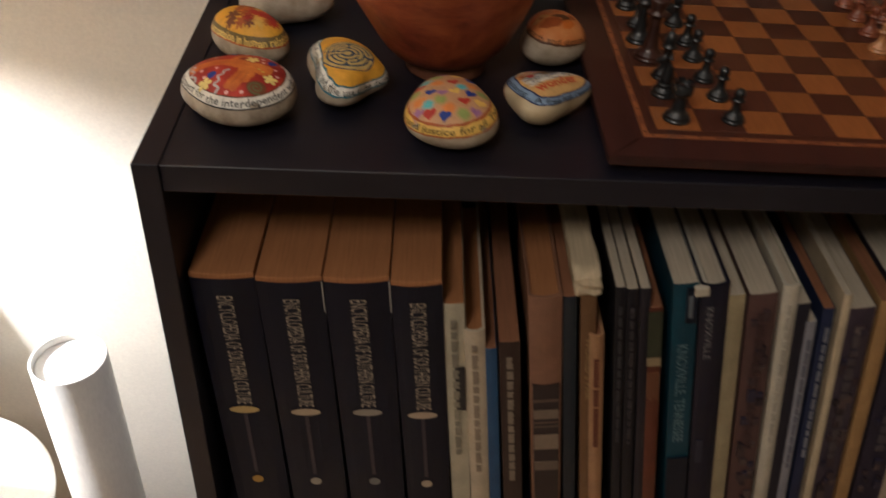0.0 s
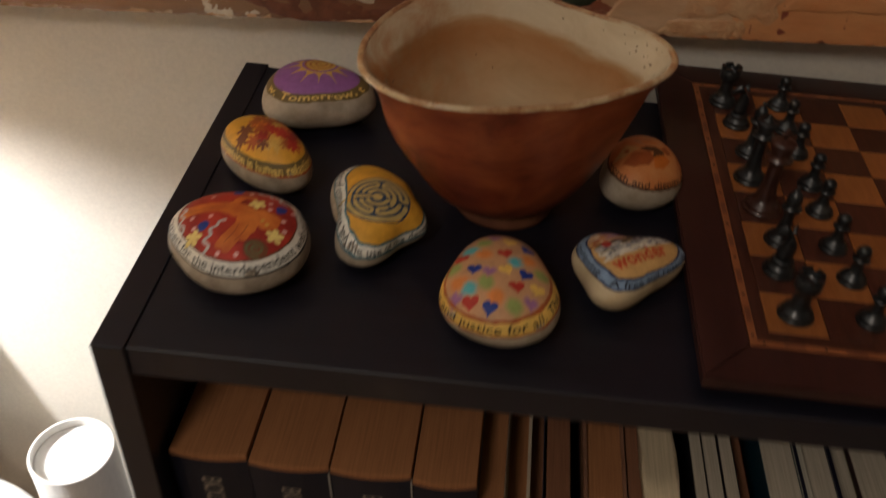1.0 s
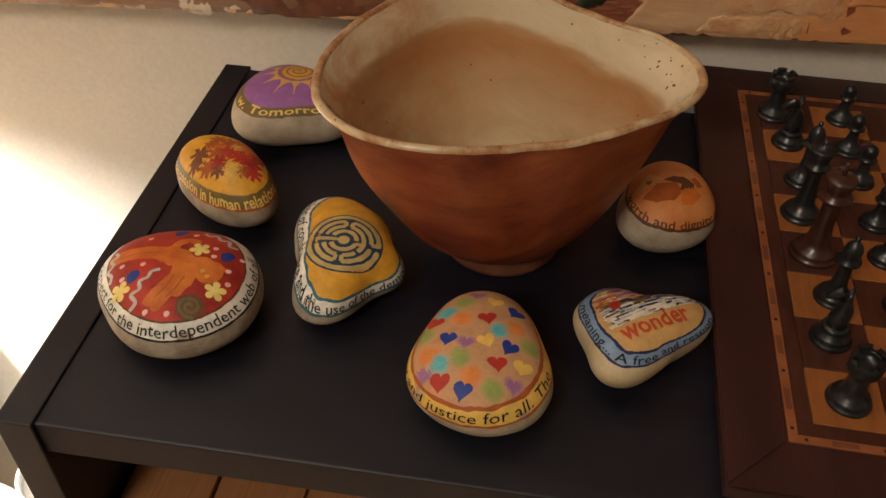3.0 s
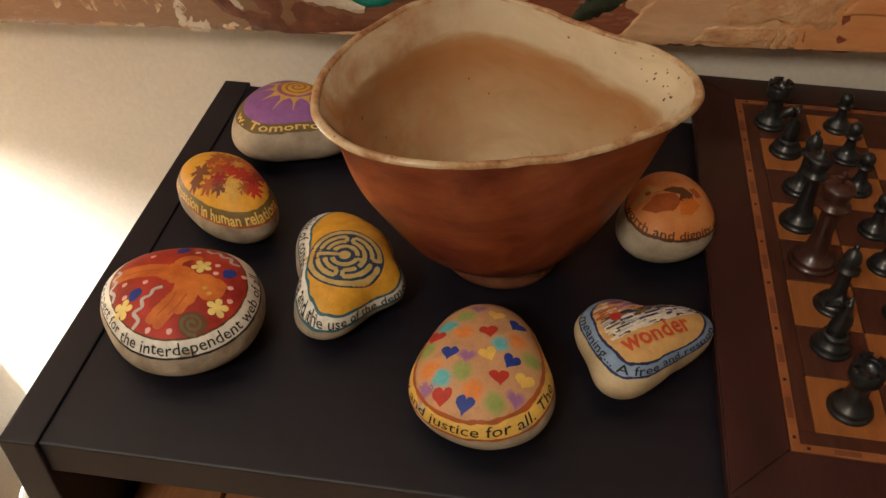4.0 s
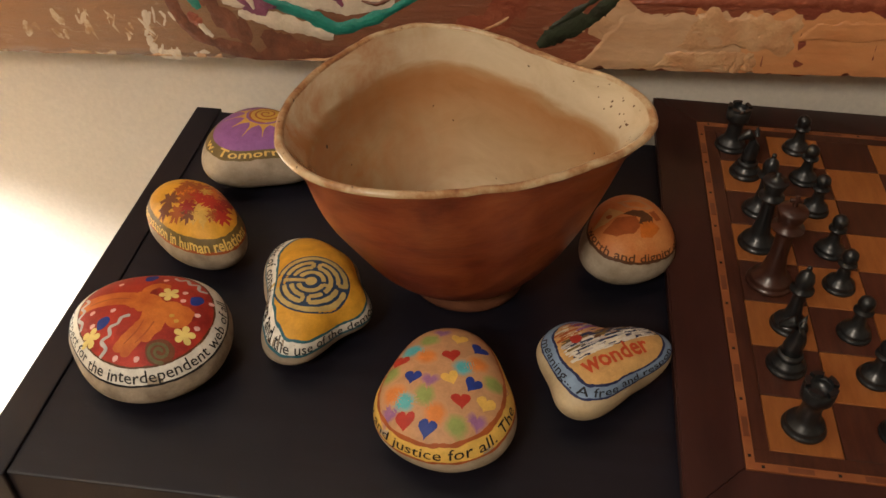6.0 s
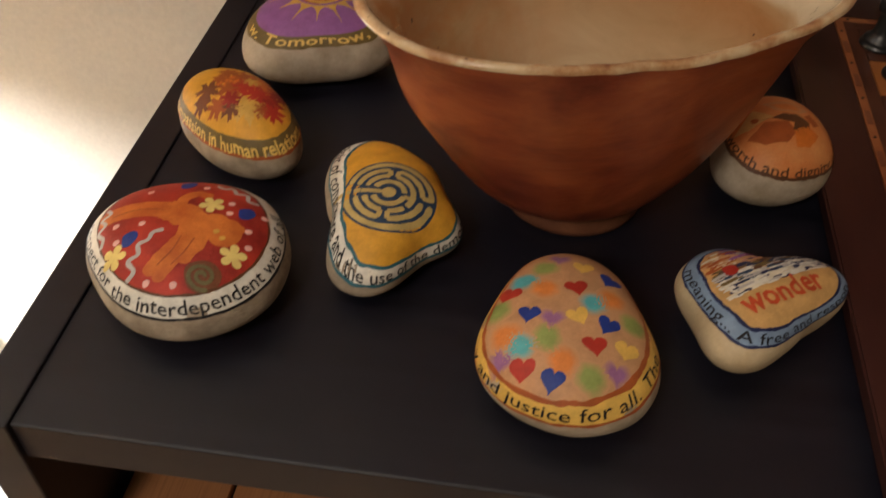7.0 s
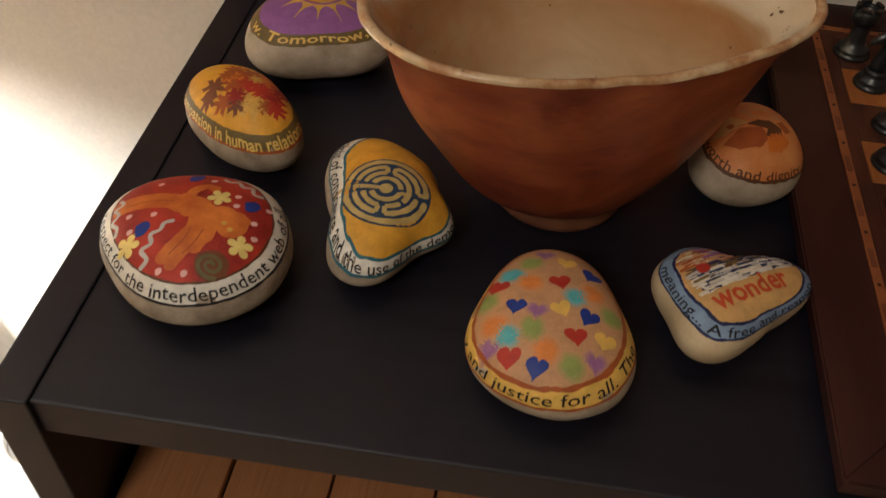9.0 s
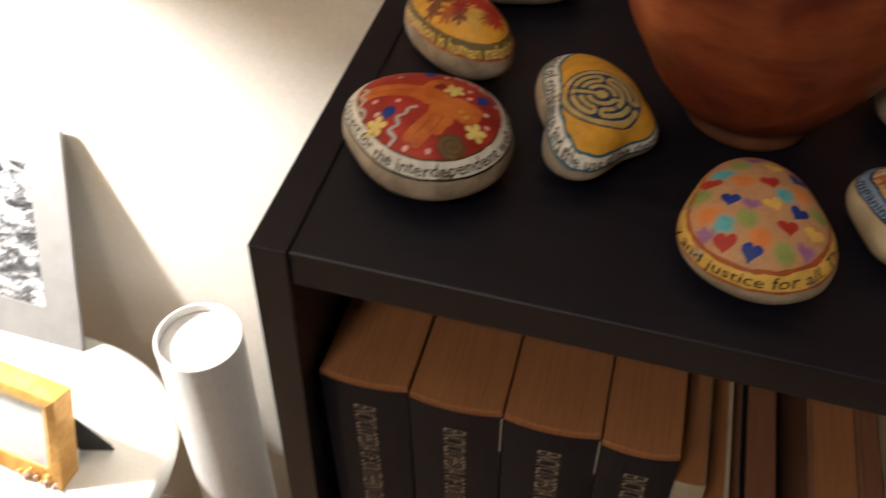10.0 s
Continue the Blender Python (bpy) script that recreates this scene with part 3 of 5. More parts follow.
# purple stone with a sun
st = Stone(0.065, 0.2438, 0.0356, 0.0382, 0.0165, 0.1137, 0.0125, 0.1127, -0.0242)
s7 = stone_body(st, "pale pebble painted purple with a golden sun", M["stone"])
shell("painted_top", st, 0, 49, M["purple"], s7, 0.00022)
shell("lettered_band", st, 44, 59, M["olive"], s7, 0.0003, "olive brown painted band", rows=6, wob=2.0)
lettering(st, "w. Tomorrow, t", 208, 352, 43, 57, M["cleargold"], s7, size=0.74, label="gold hand-painted words", bold=0.016)
SX, SY = 2.0, 9.5
blob("painted_sun", st, SX * mm, SY * mm, disc(11 * mm, 24, 0.02), M["gold"], s7, 0.0004)
stroke("painted_sun_line", st, [((SX + r * math.cos(a)) * mm, (SY + r * math.sin(a)) * mm) for a, r in ((k * 0.5, 1 + k * 0.29) for k in range(36))], 1.1 * mm, M["rust"], s7, 0.0006, steps=2)
for k in range(13):
    a = 2 * math.pi * k / 13 + 0.05
    tip = 26.5 if k % 2 else 24.0
    if math.hypot(SX + tip * math.cos(a), SY + tip * math.sin(a)) > 29:
        continue
    ray = [(12.4, -3.4), (tip, 0), (12.4, 3.4)]
    blob("painted_ray", st, (SX + 15 * math.cos(a)) * mm, (SY + 15 * math.sin(a)) * mm, [((x - 15) * mm, y * mm) for x, y in ray], M["gold"], s7, 0.0005, math.degrees(a))

# ---------------- bowl ----------------
def bowl_mats():
    m, n, l, b = node_mat("bowl_outer_glaze")
    big = noise_node(n, l, 13, 6, 0.66, (1, 1, 1.7), 0.6)
    ramp = ramp_node(n, l, big.outputs["Fac"], [(0.30, (0.085, 0.014, 0.008)), (0.42, (0.21, 0.043, 0.017)), (0.54, (0.35, 0.090, 0.028)), (0.66, (0.45, 0.15, 0.050)), (0.80, (0.52, 0.26, 0.13))])
    l.new(ramp.outputs["Color"], b.inputs["Base Color"])
    b.inputs["Roughness"].default_value = 0.33
    fine = noise_node(n, l, 150, 5, 0.7, (1, 1, 5))
    bp = n.new("ShaderNodeBump")
    bp.inputs["Strength"].default_value, bp.inputs["Distance"].default_value = 0.30, 0.001
    l.new(fine.outputs["Fac"], bp.inputs["Height"])
    l.new(bp.outputs["Normal"], b.inputs["Normal"])
    M["bowl_out"] = m
    m, n, l, b = node_mat("bowl_inner_glaze")
    coord = n.new("ShaderNodeTexCoord")
    sep = n.new("ShaderNodeSeparateXYZ")
    l.new(coord.outputs["Object"], sep.inputs["Vector"])
    big = noise_node(n, l, 22, 5, 0.6, (1, 1, 3), 0.5)
    add = n.new("ShaderNodeMath")
    add.operation = "MULTIPLY_ADD"
    add.inputs[1].default_value = 0.018
    l.new(big.outputs["Fac"], add.inputs[0])
    l.new(sep.outputs["Z"], add.inputs[2])
    mr = n.new("ShaderNodeMapRange")
    mr.inputs["From Min"].default_value, mr.inputs["From Max"].default_value = 0.0, 0.14
    l.new(add.outputs["Value"], mr.inputs["Value"])
    ramp = ramp_node(n, l, mr.outputs["Result"], [(0.18, (0.62, 0.515, 0.37)), (0.34, (0.54, 0.41, 0.255)), (0.55, (0.48, 0.32, 0.17)), (0.705, (0.42, 0.21, 0.085)), (0.745, (0.47, 0.29, 0.14)), (0.785, (0.65, 0.545, 0.375))])
    stain = n.new("ShaderNodeMapRange")
    stain.inputs["From Min"].default_value, stain.inputs["From Max"].default_value = 0.0, -0.075
    l.new(sep.outputs["X"], stain.inputs["Value"])
    blot = noise_node(n, l, 30, 5, 0.65, None, 0.6)
    cut = ramp_node(n, l, blot.outputs["Fac"], [(0.36, (0, 0, 0)), (0.60, (0.9, 0.9, 0.9))])
    amt = n.new("ShaderNodeMath")
    amt.operation = "MULTIPLY"
    l.new(stain.outputs["Result"], amt.inputs[0])
    l.new(cut.outputs["Color"], amt.inputs[1])
    tint = n.new("ShaderNodeMix")
    tint.data_type = "RGBA"
    tint.inputs["B"].default_value = (0.46, 0.19, 0.06, 1)
    l.new(amt.outputs["Value"], tint.inputs["Factor"])
    brush = noise_node(n, l, 26, 6, 0.68, (0.9, 0.9, 2.0), 0.9)
    bands = ramp_node(n, l, brush.outputs["Fac"], [(0.32, (0.74, 0.66, 0.56)), (0.50, (0.97, 0.95, 0.92)), (0.68, (1.12, 1.12, 1.13))])
    streak = n.new("ShaderNodeMix")
    streak.data_type, streak.blend_type = "RGBA", "MULTIPLY"
    streak.inputs["Factor"].default_value = 0.45
    l.new(ramp.outputs["Color"], streak.inputs["A"])
    l.new(bands.outputs["Color"], streak.inputs["B"])
    l.new(streak.outputs["Result"], tint.inputs["A"])
    grit = noise_node(n, l, 170, 2, 0.5)
    speck = ramp_node(n, l, grit.outputs["Fac"], [(0.225, (0.10, 0.05, 0.03)), (0.255, (1, 1, 1))])
    both = n.new("ShaderNodeMix")
    both.data_type, both.blend_type = "RGBA", "MULTIPLY"
    both.inputs["Factor"].default_value = 1.0
    l.new(tint.outputs["Result"], both.inputs["A"])
    l.new(speck.outputs["Color"], both.inputs["B"])
    l.new(both.outputs["Result"], b.inputs["Base Color"])
    b.inputs["Roughness"].default_value = 0.13
    b.inputs["Coat Weight"].default_value = 0.4
    M["bowl_in"] = m
    m, n, l, b = node_mat("bowl_rim_glaze")
    a1 = noise_node(n, l, 45, 6, 0.7)
    ramp = ramp_node(n, l, a1.outputs["Fac"], [(0.36, (0.22, 0.085, 0.035)), (0.46, (0.40, 0.22, 0.10)), (0.56, (0.52, 0.38, 0.22)), (0.74, (0.60, 0.48, 0.31))])
    a2 = noise_node(n, l, 260, 2, 0.5)
    sp = ramp_node(n, l, a2.outputs["Fac"], [(0.26, (0.12, 0.06, 0.03)), (0.31, (1, 1, 1))])
    mix = n.new("ShaderNodeMix")
    mix.data_type, mix.blend_type = "RGBA", "MULTIPLY"
    mix.inputs["Factor"].default_value = 1.0
    l.new(ramp.outputs["Color"], mix.inputs["A"])
    l.new(sp.outputs["Color"], mix.inputs["B"])
    l.new(mix.outputs["Result"], b.inputs["Base Color"])
    b.inputs["Roughness"].default_value = 0.28
    M["bowl_rim"] = m
    M["foot"] = pbr("bare_clay", (0.12, 0.040, 0.018), (0.20, 0.075, 0.032), 0.6, 60, 0.3, 500)


bowl_mats()
BX, BY, BH = 0.2, 0.158, 0.115
RIM = (0.0774, -0.0042, -0.0018, 0.0062, 0.0015, 0.0058, -0.003, 0.0009, 0.0007)
FOOT = (0.0045, 0.0085, 0.0305)


def bowl_rim(a):
    r = RIM[0]
    for k in range(1, 5):
        r += RIM[2 * k - 1] * math.cos(k * a) + RIM[2 * k] * math.sin(k * a)
    r += 0.0045 * math.exp(-(math.atan2(math.sin(a + 0.03), math.cos(a + 0.03)) / 0.28) ** 2)
    # the sides run in to the pouring lip
    for at, cut, wide in ((0.66, 0.0042, 0.30), (-0.58, 0.0022, 0.26)):
        r -= cut * math.exp(-(math.atan2(math.sin(a - at), math.cos(a - at)) / wide) ** 2)
    fine = 0.0045 * noise.noise(Vector((math.cos(a) * 11, math.sin(a) * 11, 5.4)))
    return r * (1 + 0.010 * noise.noise(Vector((math.cos(a) * 3, math.sin(a) * 3, 0.4))) + fine)


def bowl_lip(a):
    """height of the lip, which dips a little in front and waves round the bowl."""
    return BH + 0.0025 * math.sin(a + 0.6) + 0.0015 * math.sin(3 * a + 1) + 0.001 * noise.noise(Vector((math.cos(a) * 5, math.sin(a) * 5, 2)))


def bowl_wall(a, v, inset):
    flare = 0.08 + 0.11 * math.cos(a) ** 2
    f = (1 - flare) * (v / 0.84) ** 0.54 if v < 0.84 else 1 - flare * (1 - ((v - 0.84) / 0.16) ** 1.15)
    f += 0.050 * max(0.0, -math.cos(a)) * math.exp(-((v - 0.60) / 0.18) ** 2)
    fx, fy, fr = FOOT
    R = bowl_rim(a)
    x = (fx + fr * math.cos(a)) * (1 - f) + R * math.cos(a) * f
    y = (fy + fr * math.sin(a)) * (1 - f) + R * math.sin(a) * f
    z = 0.012 + (bowl_lip(a) - 0.012) * v
    k = 1 - inset / max(0.02, math.hypot(x, y))
    return x * k, y * k, z + (inset * 0.7 * (1 - v))


def grid_faces(rows, n):
    return [(i * n + k, i * n + (k + 1) % n, (i + 1) * n + (k + 1) % n, (i + 1) * n + k) for i in range(rows) for k in range(n)]


bowl = tagged(new("pottery_bowl"), "brown glazed pottery bowl with pale inside and pouring lip", "bowl")
bowl.location = (BX, BY, TOP)
NB = 128
vs = [bowl_wall(2 * math.pi * k / NB, i / 40, 0) for i in range(41) for k in range(NB)]
mesh_part("outer_wall", vs, grid_faces(40, NB), M["bowl_out"], bowl, "terracotta brown glaze with darker patches")
vs = [bowl_wall(2 * math.pi * k / NB, i / 40, 0.0042) for i in range(41) for k in range(NB)]
vs.append((FOOT[0], FOOT[1], 0.014))
fs = [tuple(reversed(q)) for q in grid_faces(40, NB)] + [((k + 1) % NB, k, len(vs) - 1) for k in range(NB)]
mesh_part("inner_wall", vs, fs, M["bowl_in"], bowl, "pale cream and tan glossy inside glaze")
vs = []
for j in range(9):
    u = math.pi * j / 8
    for k in range(NB):
        a = 2 * math.pi * k / NB
        x, y, z = bowl_wall(a, 1.0, 0.0021 - 0.0022 * math.cos(u))
        vs.append((x, y, bowl_lip(a) - 0.0006 + 0.0022 * math.sin(u)))
mesh_part("lip", vs, grid_faces(8, NB), M["bowl_rim"], bowl, "cream glazed lip with brown specks")
vs, fs = lathe([(0.0300, 0.0), (0.0318, 0.0012), (0.0322, 0.004), (0.0314, 0.0095), (0.0312, 0.0125), (0.0290, 0.0150)], 64)
mesh_part("foot_ring", [(x + FOOT[0], y + FOOT[1], z) for x, y, z in vs], fs, M["foot"], bowl, "bare clay foot")

rnd = random.Random(17)
for k in range(30):
    spout = k < 24
    a, v = (rnd.gauss(0.12, 0.24), rnd.uniform(0.86, 0.985)) if spout else (rnd.uniform(0, 6.28), rnd.uniform(0.3, 0.98))
    o = Vector(bowl_wall(a, v, 0.0044))
    da, dv = (Vector(bowl_wall(a + 0.01, v, 0.0044)) - o).normalized(), (Vector(bowl_wall(a, v + 0.01, 0.0044)) - o).normalized()
    s, tall = rnd.uniform(0.00025, 0.00065), rnd.uniform(0.6, 1.6)
    vs = []
    for q in range(8):
        w = 2 * math.pi * q / 8
        rr = s * rnd.uniform(0.7, 1.2)
        vs.append(tuple(o + da * rr * math.cos(w) + dv * rr * tall * math.sin(w)))
    mesh_part("glaze_speck", vs, [tuple(range(8))], M["brown"], bowl, smooth=False)

# ---------------- chess board ----------------
SQ, GX, GY, BT = 0.0322, 0.352, 0.0565, 0.0145
M["frame_wood"] = pbr("board_frame_wood", (0.023, 0.0066, 0.0054), (0.044, 0.0130, 0.0092), 0.42, 10, 0.06, 200, stretch=(6, 1, 6), coat=0.2)
M["sq_dark"] = pbr("dark_square_wood", (0.042, 0.013, 0.008), (0.076, 0.025, 0.013), 0.36, 40, 0.06, 300, stretch=(6, 1, 1), per_object=0.15, coat=0.2)
M["sq_light"] = pbr("light_square_wood", (0.26, 0.086, 0.019), (0.33, 0.118, 0.030), 0.36, 40, 0.06, 300, stretch=(6, 1, 1), per_object=0.12, coat=0.2)
M["inlay"] = pbr("inlay_wood", (0.23, 0.072, 0.024), (0.30, 0.105, 0.036), 0.4, 60, 0.05, 300, coat=0.2)
M["inlay_dark"] = pbr("inlay_dark_wood", (0.14, 0.045, 0.02), (0.18, 0.06, 0.028), 0.4, 60, 0.05, 300, coat=0.2)
X0, Y0 = GX - 0.039, GY - 0.039
X1, Y1 = GX + 8 * SQ + 0.039, GY + 8 * SQ + 0.039
IN = 0.0275
board = tagged(new("chess_board"), "reddish brown wooden chess board with inlaid border", "chess board")
board.location = (0, 0, TOP)
box("base", (X0 + 0.012, Y0 + 0.012, 0.0), (X1 - 0.012, Y1 - 0.012, BT - 0.004), M["inlay_dark"], board, "recessed base under the frame")


def frame_rail(pts):
    bm = bmesh.new()
    lo = [bm.verts.new((x, y, BT - 0.0065)) for x, y in pts]
    hi = [bm.verts.new((x, y, BT)) for x, y in pts]
    bm.faces.new(hi)
    bm.faces.new(list(reversed(lo)))
    for k in range(4):
        bm.faces.new((lo[k], lo[(k + 1) % 4], hi[(k + 1) % 4], hi[k]))
    bmesh.ops.recalc_face_normals(bm, faces=bm.faces)
    bmesh.ops.bevel(bm, geom=[e for e in bm.edges if all(v.co.z > BT - 1e-5 for v in e.verts)], offset=0.0009, segments=2, affect="EDGES")
    part("border_rail", bm, M["frame_wood"], board, smooth=False)


g = 0.00015
frame_rail([(X0, Y0), (X1, Y0), (X1 - IN, Y0 + IN), (X0 + IN, Y0 + IN)])
frame_rail([(X1, Y1), (X0, Y1), (X0 + IN, Y1 - IN), (X1 - IN, Y1 - IN)])
frame_rail([(X0, Y1), (X0, Y0), (X0 + IN, Y0 + IN), (X0 + IN, Y1 - IN)])
frame_rail([(X1, Y0), (X1, Y1), (X1 - IN, Y1 - IN), (X1 - IN, Y0 + IN)])
IX0, IY0, IX1, IY1, IW = X0 + IN + g, Y0 + IN + g, X1 - IN - g, Y1 - IN - g, 0.0042
for a, b in (((IX0, IY0), (IX1, IY0 + IW)), ((IX0, IY1 - IW), (IX1, IY1)), ((IX0, IY0 + IW), (IX0 + IW, IY1 - IW)), ((IX1 - IW, IY0 + IW), (IX1, IY1 - IW))):
    box("inlay_strip", (*a, BT - 0.003), (*b, BT - 0.0002), M["inlay"], board)
for a, b in (((IX0 + IW + g, IY0 + IW + g), (IX1 - IW - g, GY - g)), ((IX0 + IW + g, GY + 8 * SQ + g), (IX1 - IW - g, IY1 - IW - g)), ((IX0 + IW + g, GY), (GX - g, GY + 8 * SQ)), ((GX + 8 * SQ + g, GY), (IX1 - IW - g, GY + 8 * SQ))):
    box("margin_strip", (*a, BT - 0.003), (*b, BT - 0.0003), M["sq_dark"], board)
for i in range(9):
    for side in range(4):
        c = -0.004 + i * SQ
        for off, ln, mt in ((0.0, 0.0014, "black"), (0.016, 0.011, "inlay_dark")):
            s0, s1 = c + off - ln / 2, c + off + ln / 2
            if s1 > 8 * SQ + 0.006:
                continue
            w0, w1 = (0.0014, 0.0028) if mt == "black" else (0.0008, 0.0034)
            if side == 0:
                a, b = (IX0 + w0, GY + s0), (IX0 + w1, GY + s1)
            elif side == 1:
                a, b = (GX + s0, IY0 + w0), (GX + s1, IY0 + w1)
            elif side == 2:
                a, b = (IX1 - w1, GY + s0), (IX1 - w0, GY + s1)
            else:
                a, b = (GX + s0, IY1 - w1), (GX + s1, IY1 - w0)
            box("inlay_mark", (*a, BT - 0.001), (*b, BT), M[mt], board)
sq_mesh = {}
for light in (True, False):
    bm = bmesh.new()
    add_box(bm, -SQ / 2 + g, -SQ / 2 + g, -0.003, SQ / 2 - g, SQ / 2 - g, 0.0, 0.0003, 1)
    me = bpy.data.meshes.new("square")
    bm.to_mesh(me)
    bm.free()
    me.materials.append(M["sq_light" if light else "sq_dark"])
    sq_mesh[light] = me
for i in range(8):
    for j in range(8):
        ob = new("square", sq_mesh[(i + j) % 2 == 0])
        ob.parent = board
        ob.location = (GX + (i + 0.5) * SQ, GY + (j + 0.5) * SQ, BT - 0.0001)

# ---------------- chess pieces ----------------
M["piece_dark"] = pbr("dark_piece_wood", (0.007, 0.0085, 0.0095), (0.013, 0.0145, 0.0155), 0.36, 60, 0.1, 400, coat=0.15)
M["piece_brown"] = pbr("brown_piece_wood", (0.030, 0.011, 0.008), (0.058, 0.021, 0.012), 0.32, 60, 0.1, 400, coat=0.15)
M["piece_light"] = pbr("light_piece_wood", (0.42, 0.20, 0.08), (0.52, 0.27, 0.12), 0.3, 60, 0.1, 400, coat=0.3)
M["piece_red"] = pbr("red_piece_wood", (0.20, 0.055, 0.025), (0.26, 0.08, 0.035), 0.3, 60, 0.1, 400, coat=0.3)
FOOTP = [(0.0, 0), (1.0, 0), (1.02, 0.06), (0.98, 0.16), (0.86, 0.22), (0.9, 0.28), (0.84, 0.40), (0.62, 0.52)]
PROFILES = {
    "pawn": (0.0085, 0.0106, FOOTP + [(0.42, 0.8), (0.34, 1.2), (0.36, 1.45), (0.58, 1.52), (0.58, 1.6), (0.36, 1.66), (0.44, 1.78), (0.50, 1.98), (0.44, 2.2), (0.25, 2.36), (0.0, 2.42)]),
    "rook": (0.0099, 0.0112, FOOTP + [(0.52, 0.8), (0.46, 1.2), (0.48, 1.6), (0.58, 1.75), (0.72, 1.85), (0.74, 2.0), (0.74, 2.45), (0.70, 2.48), (0.50, 2.48), (0.48, 2.44), (0.48, 2.15), (0.0, 2.13)]),
    "bishop": (0.0094, 0.0104, FOOTP + [(0.44, 0.9), (0.34, 1.5), (0.34, 2.1), (0.40, 2.3), (0.62, 2.38), (0.62, 2.48), (0.38, 2.55), (0.46, 2.8), (0.48, 3.05), (0.38, 3.35), (0.18, 3.55), (0.10, 3.6), (0.15, 3.7), (0.12, 3.82), (0.0, 3.88)]),
    "queen": (0.0105, 0.0115, FOOTP + [(0.48, 0.9), (0.36, 1.6), (0.34, 2.5), (0.42, 2.75), (0.66, 2.85), (0.66, 2.95), (0.42, 3.02), (0.48, 3.3), (0.66, 3.75), (0.62, 3.85), (0.40, 3.80), (0.28, 3.95), (0.14, 4.05), (0.16, 4.18), (0.0, 4.28)]),
    "king": (0.0122, 0.0122, FOOTP + [(0.50, 0.9), (0.38, 1.6), (0.36, 2.7), (0.44, 2.95), (0.68, 3.05), (0.68, 3.15), (0.44, 3.22), (0.50, 3.5), (0.64, 3.95), (0.58, 4.05), (0.30, 4.12), (0.12, 4.18), (0.0, 4.2)]),
    "knight": (0.0096, 0.012, FOOTP + [(0.60, 0.62), (0.66, 0.72), (0.60, 0.80), (0.0, 0.82)]),
}
LABELS = {"piece_dark": "dark, nearly black turned wooden", "piece_brown": "glossy dark brown turned wooden", "piece_light": "light tan turned wooden", "piece_red": "reddish turned wooden"}


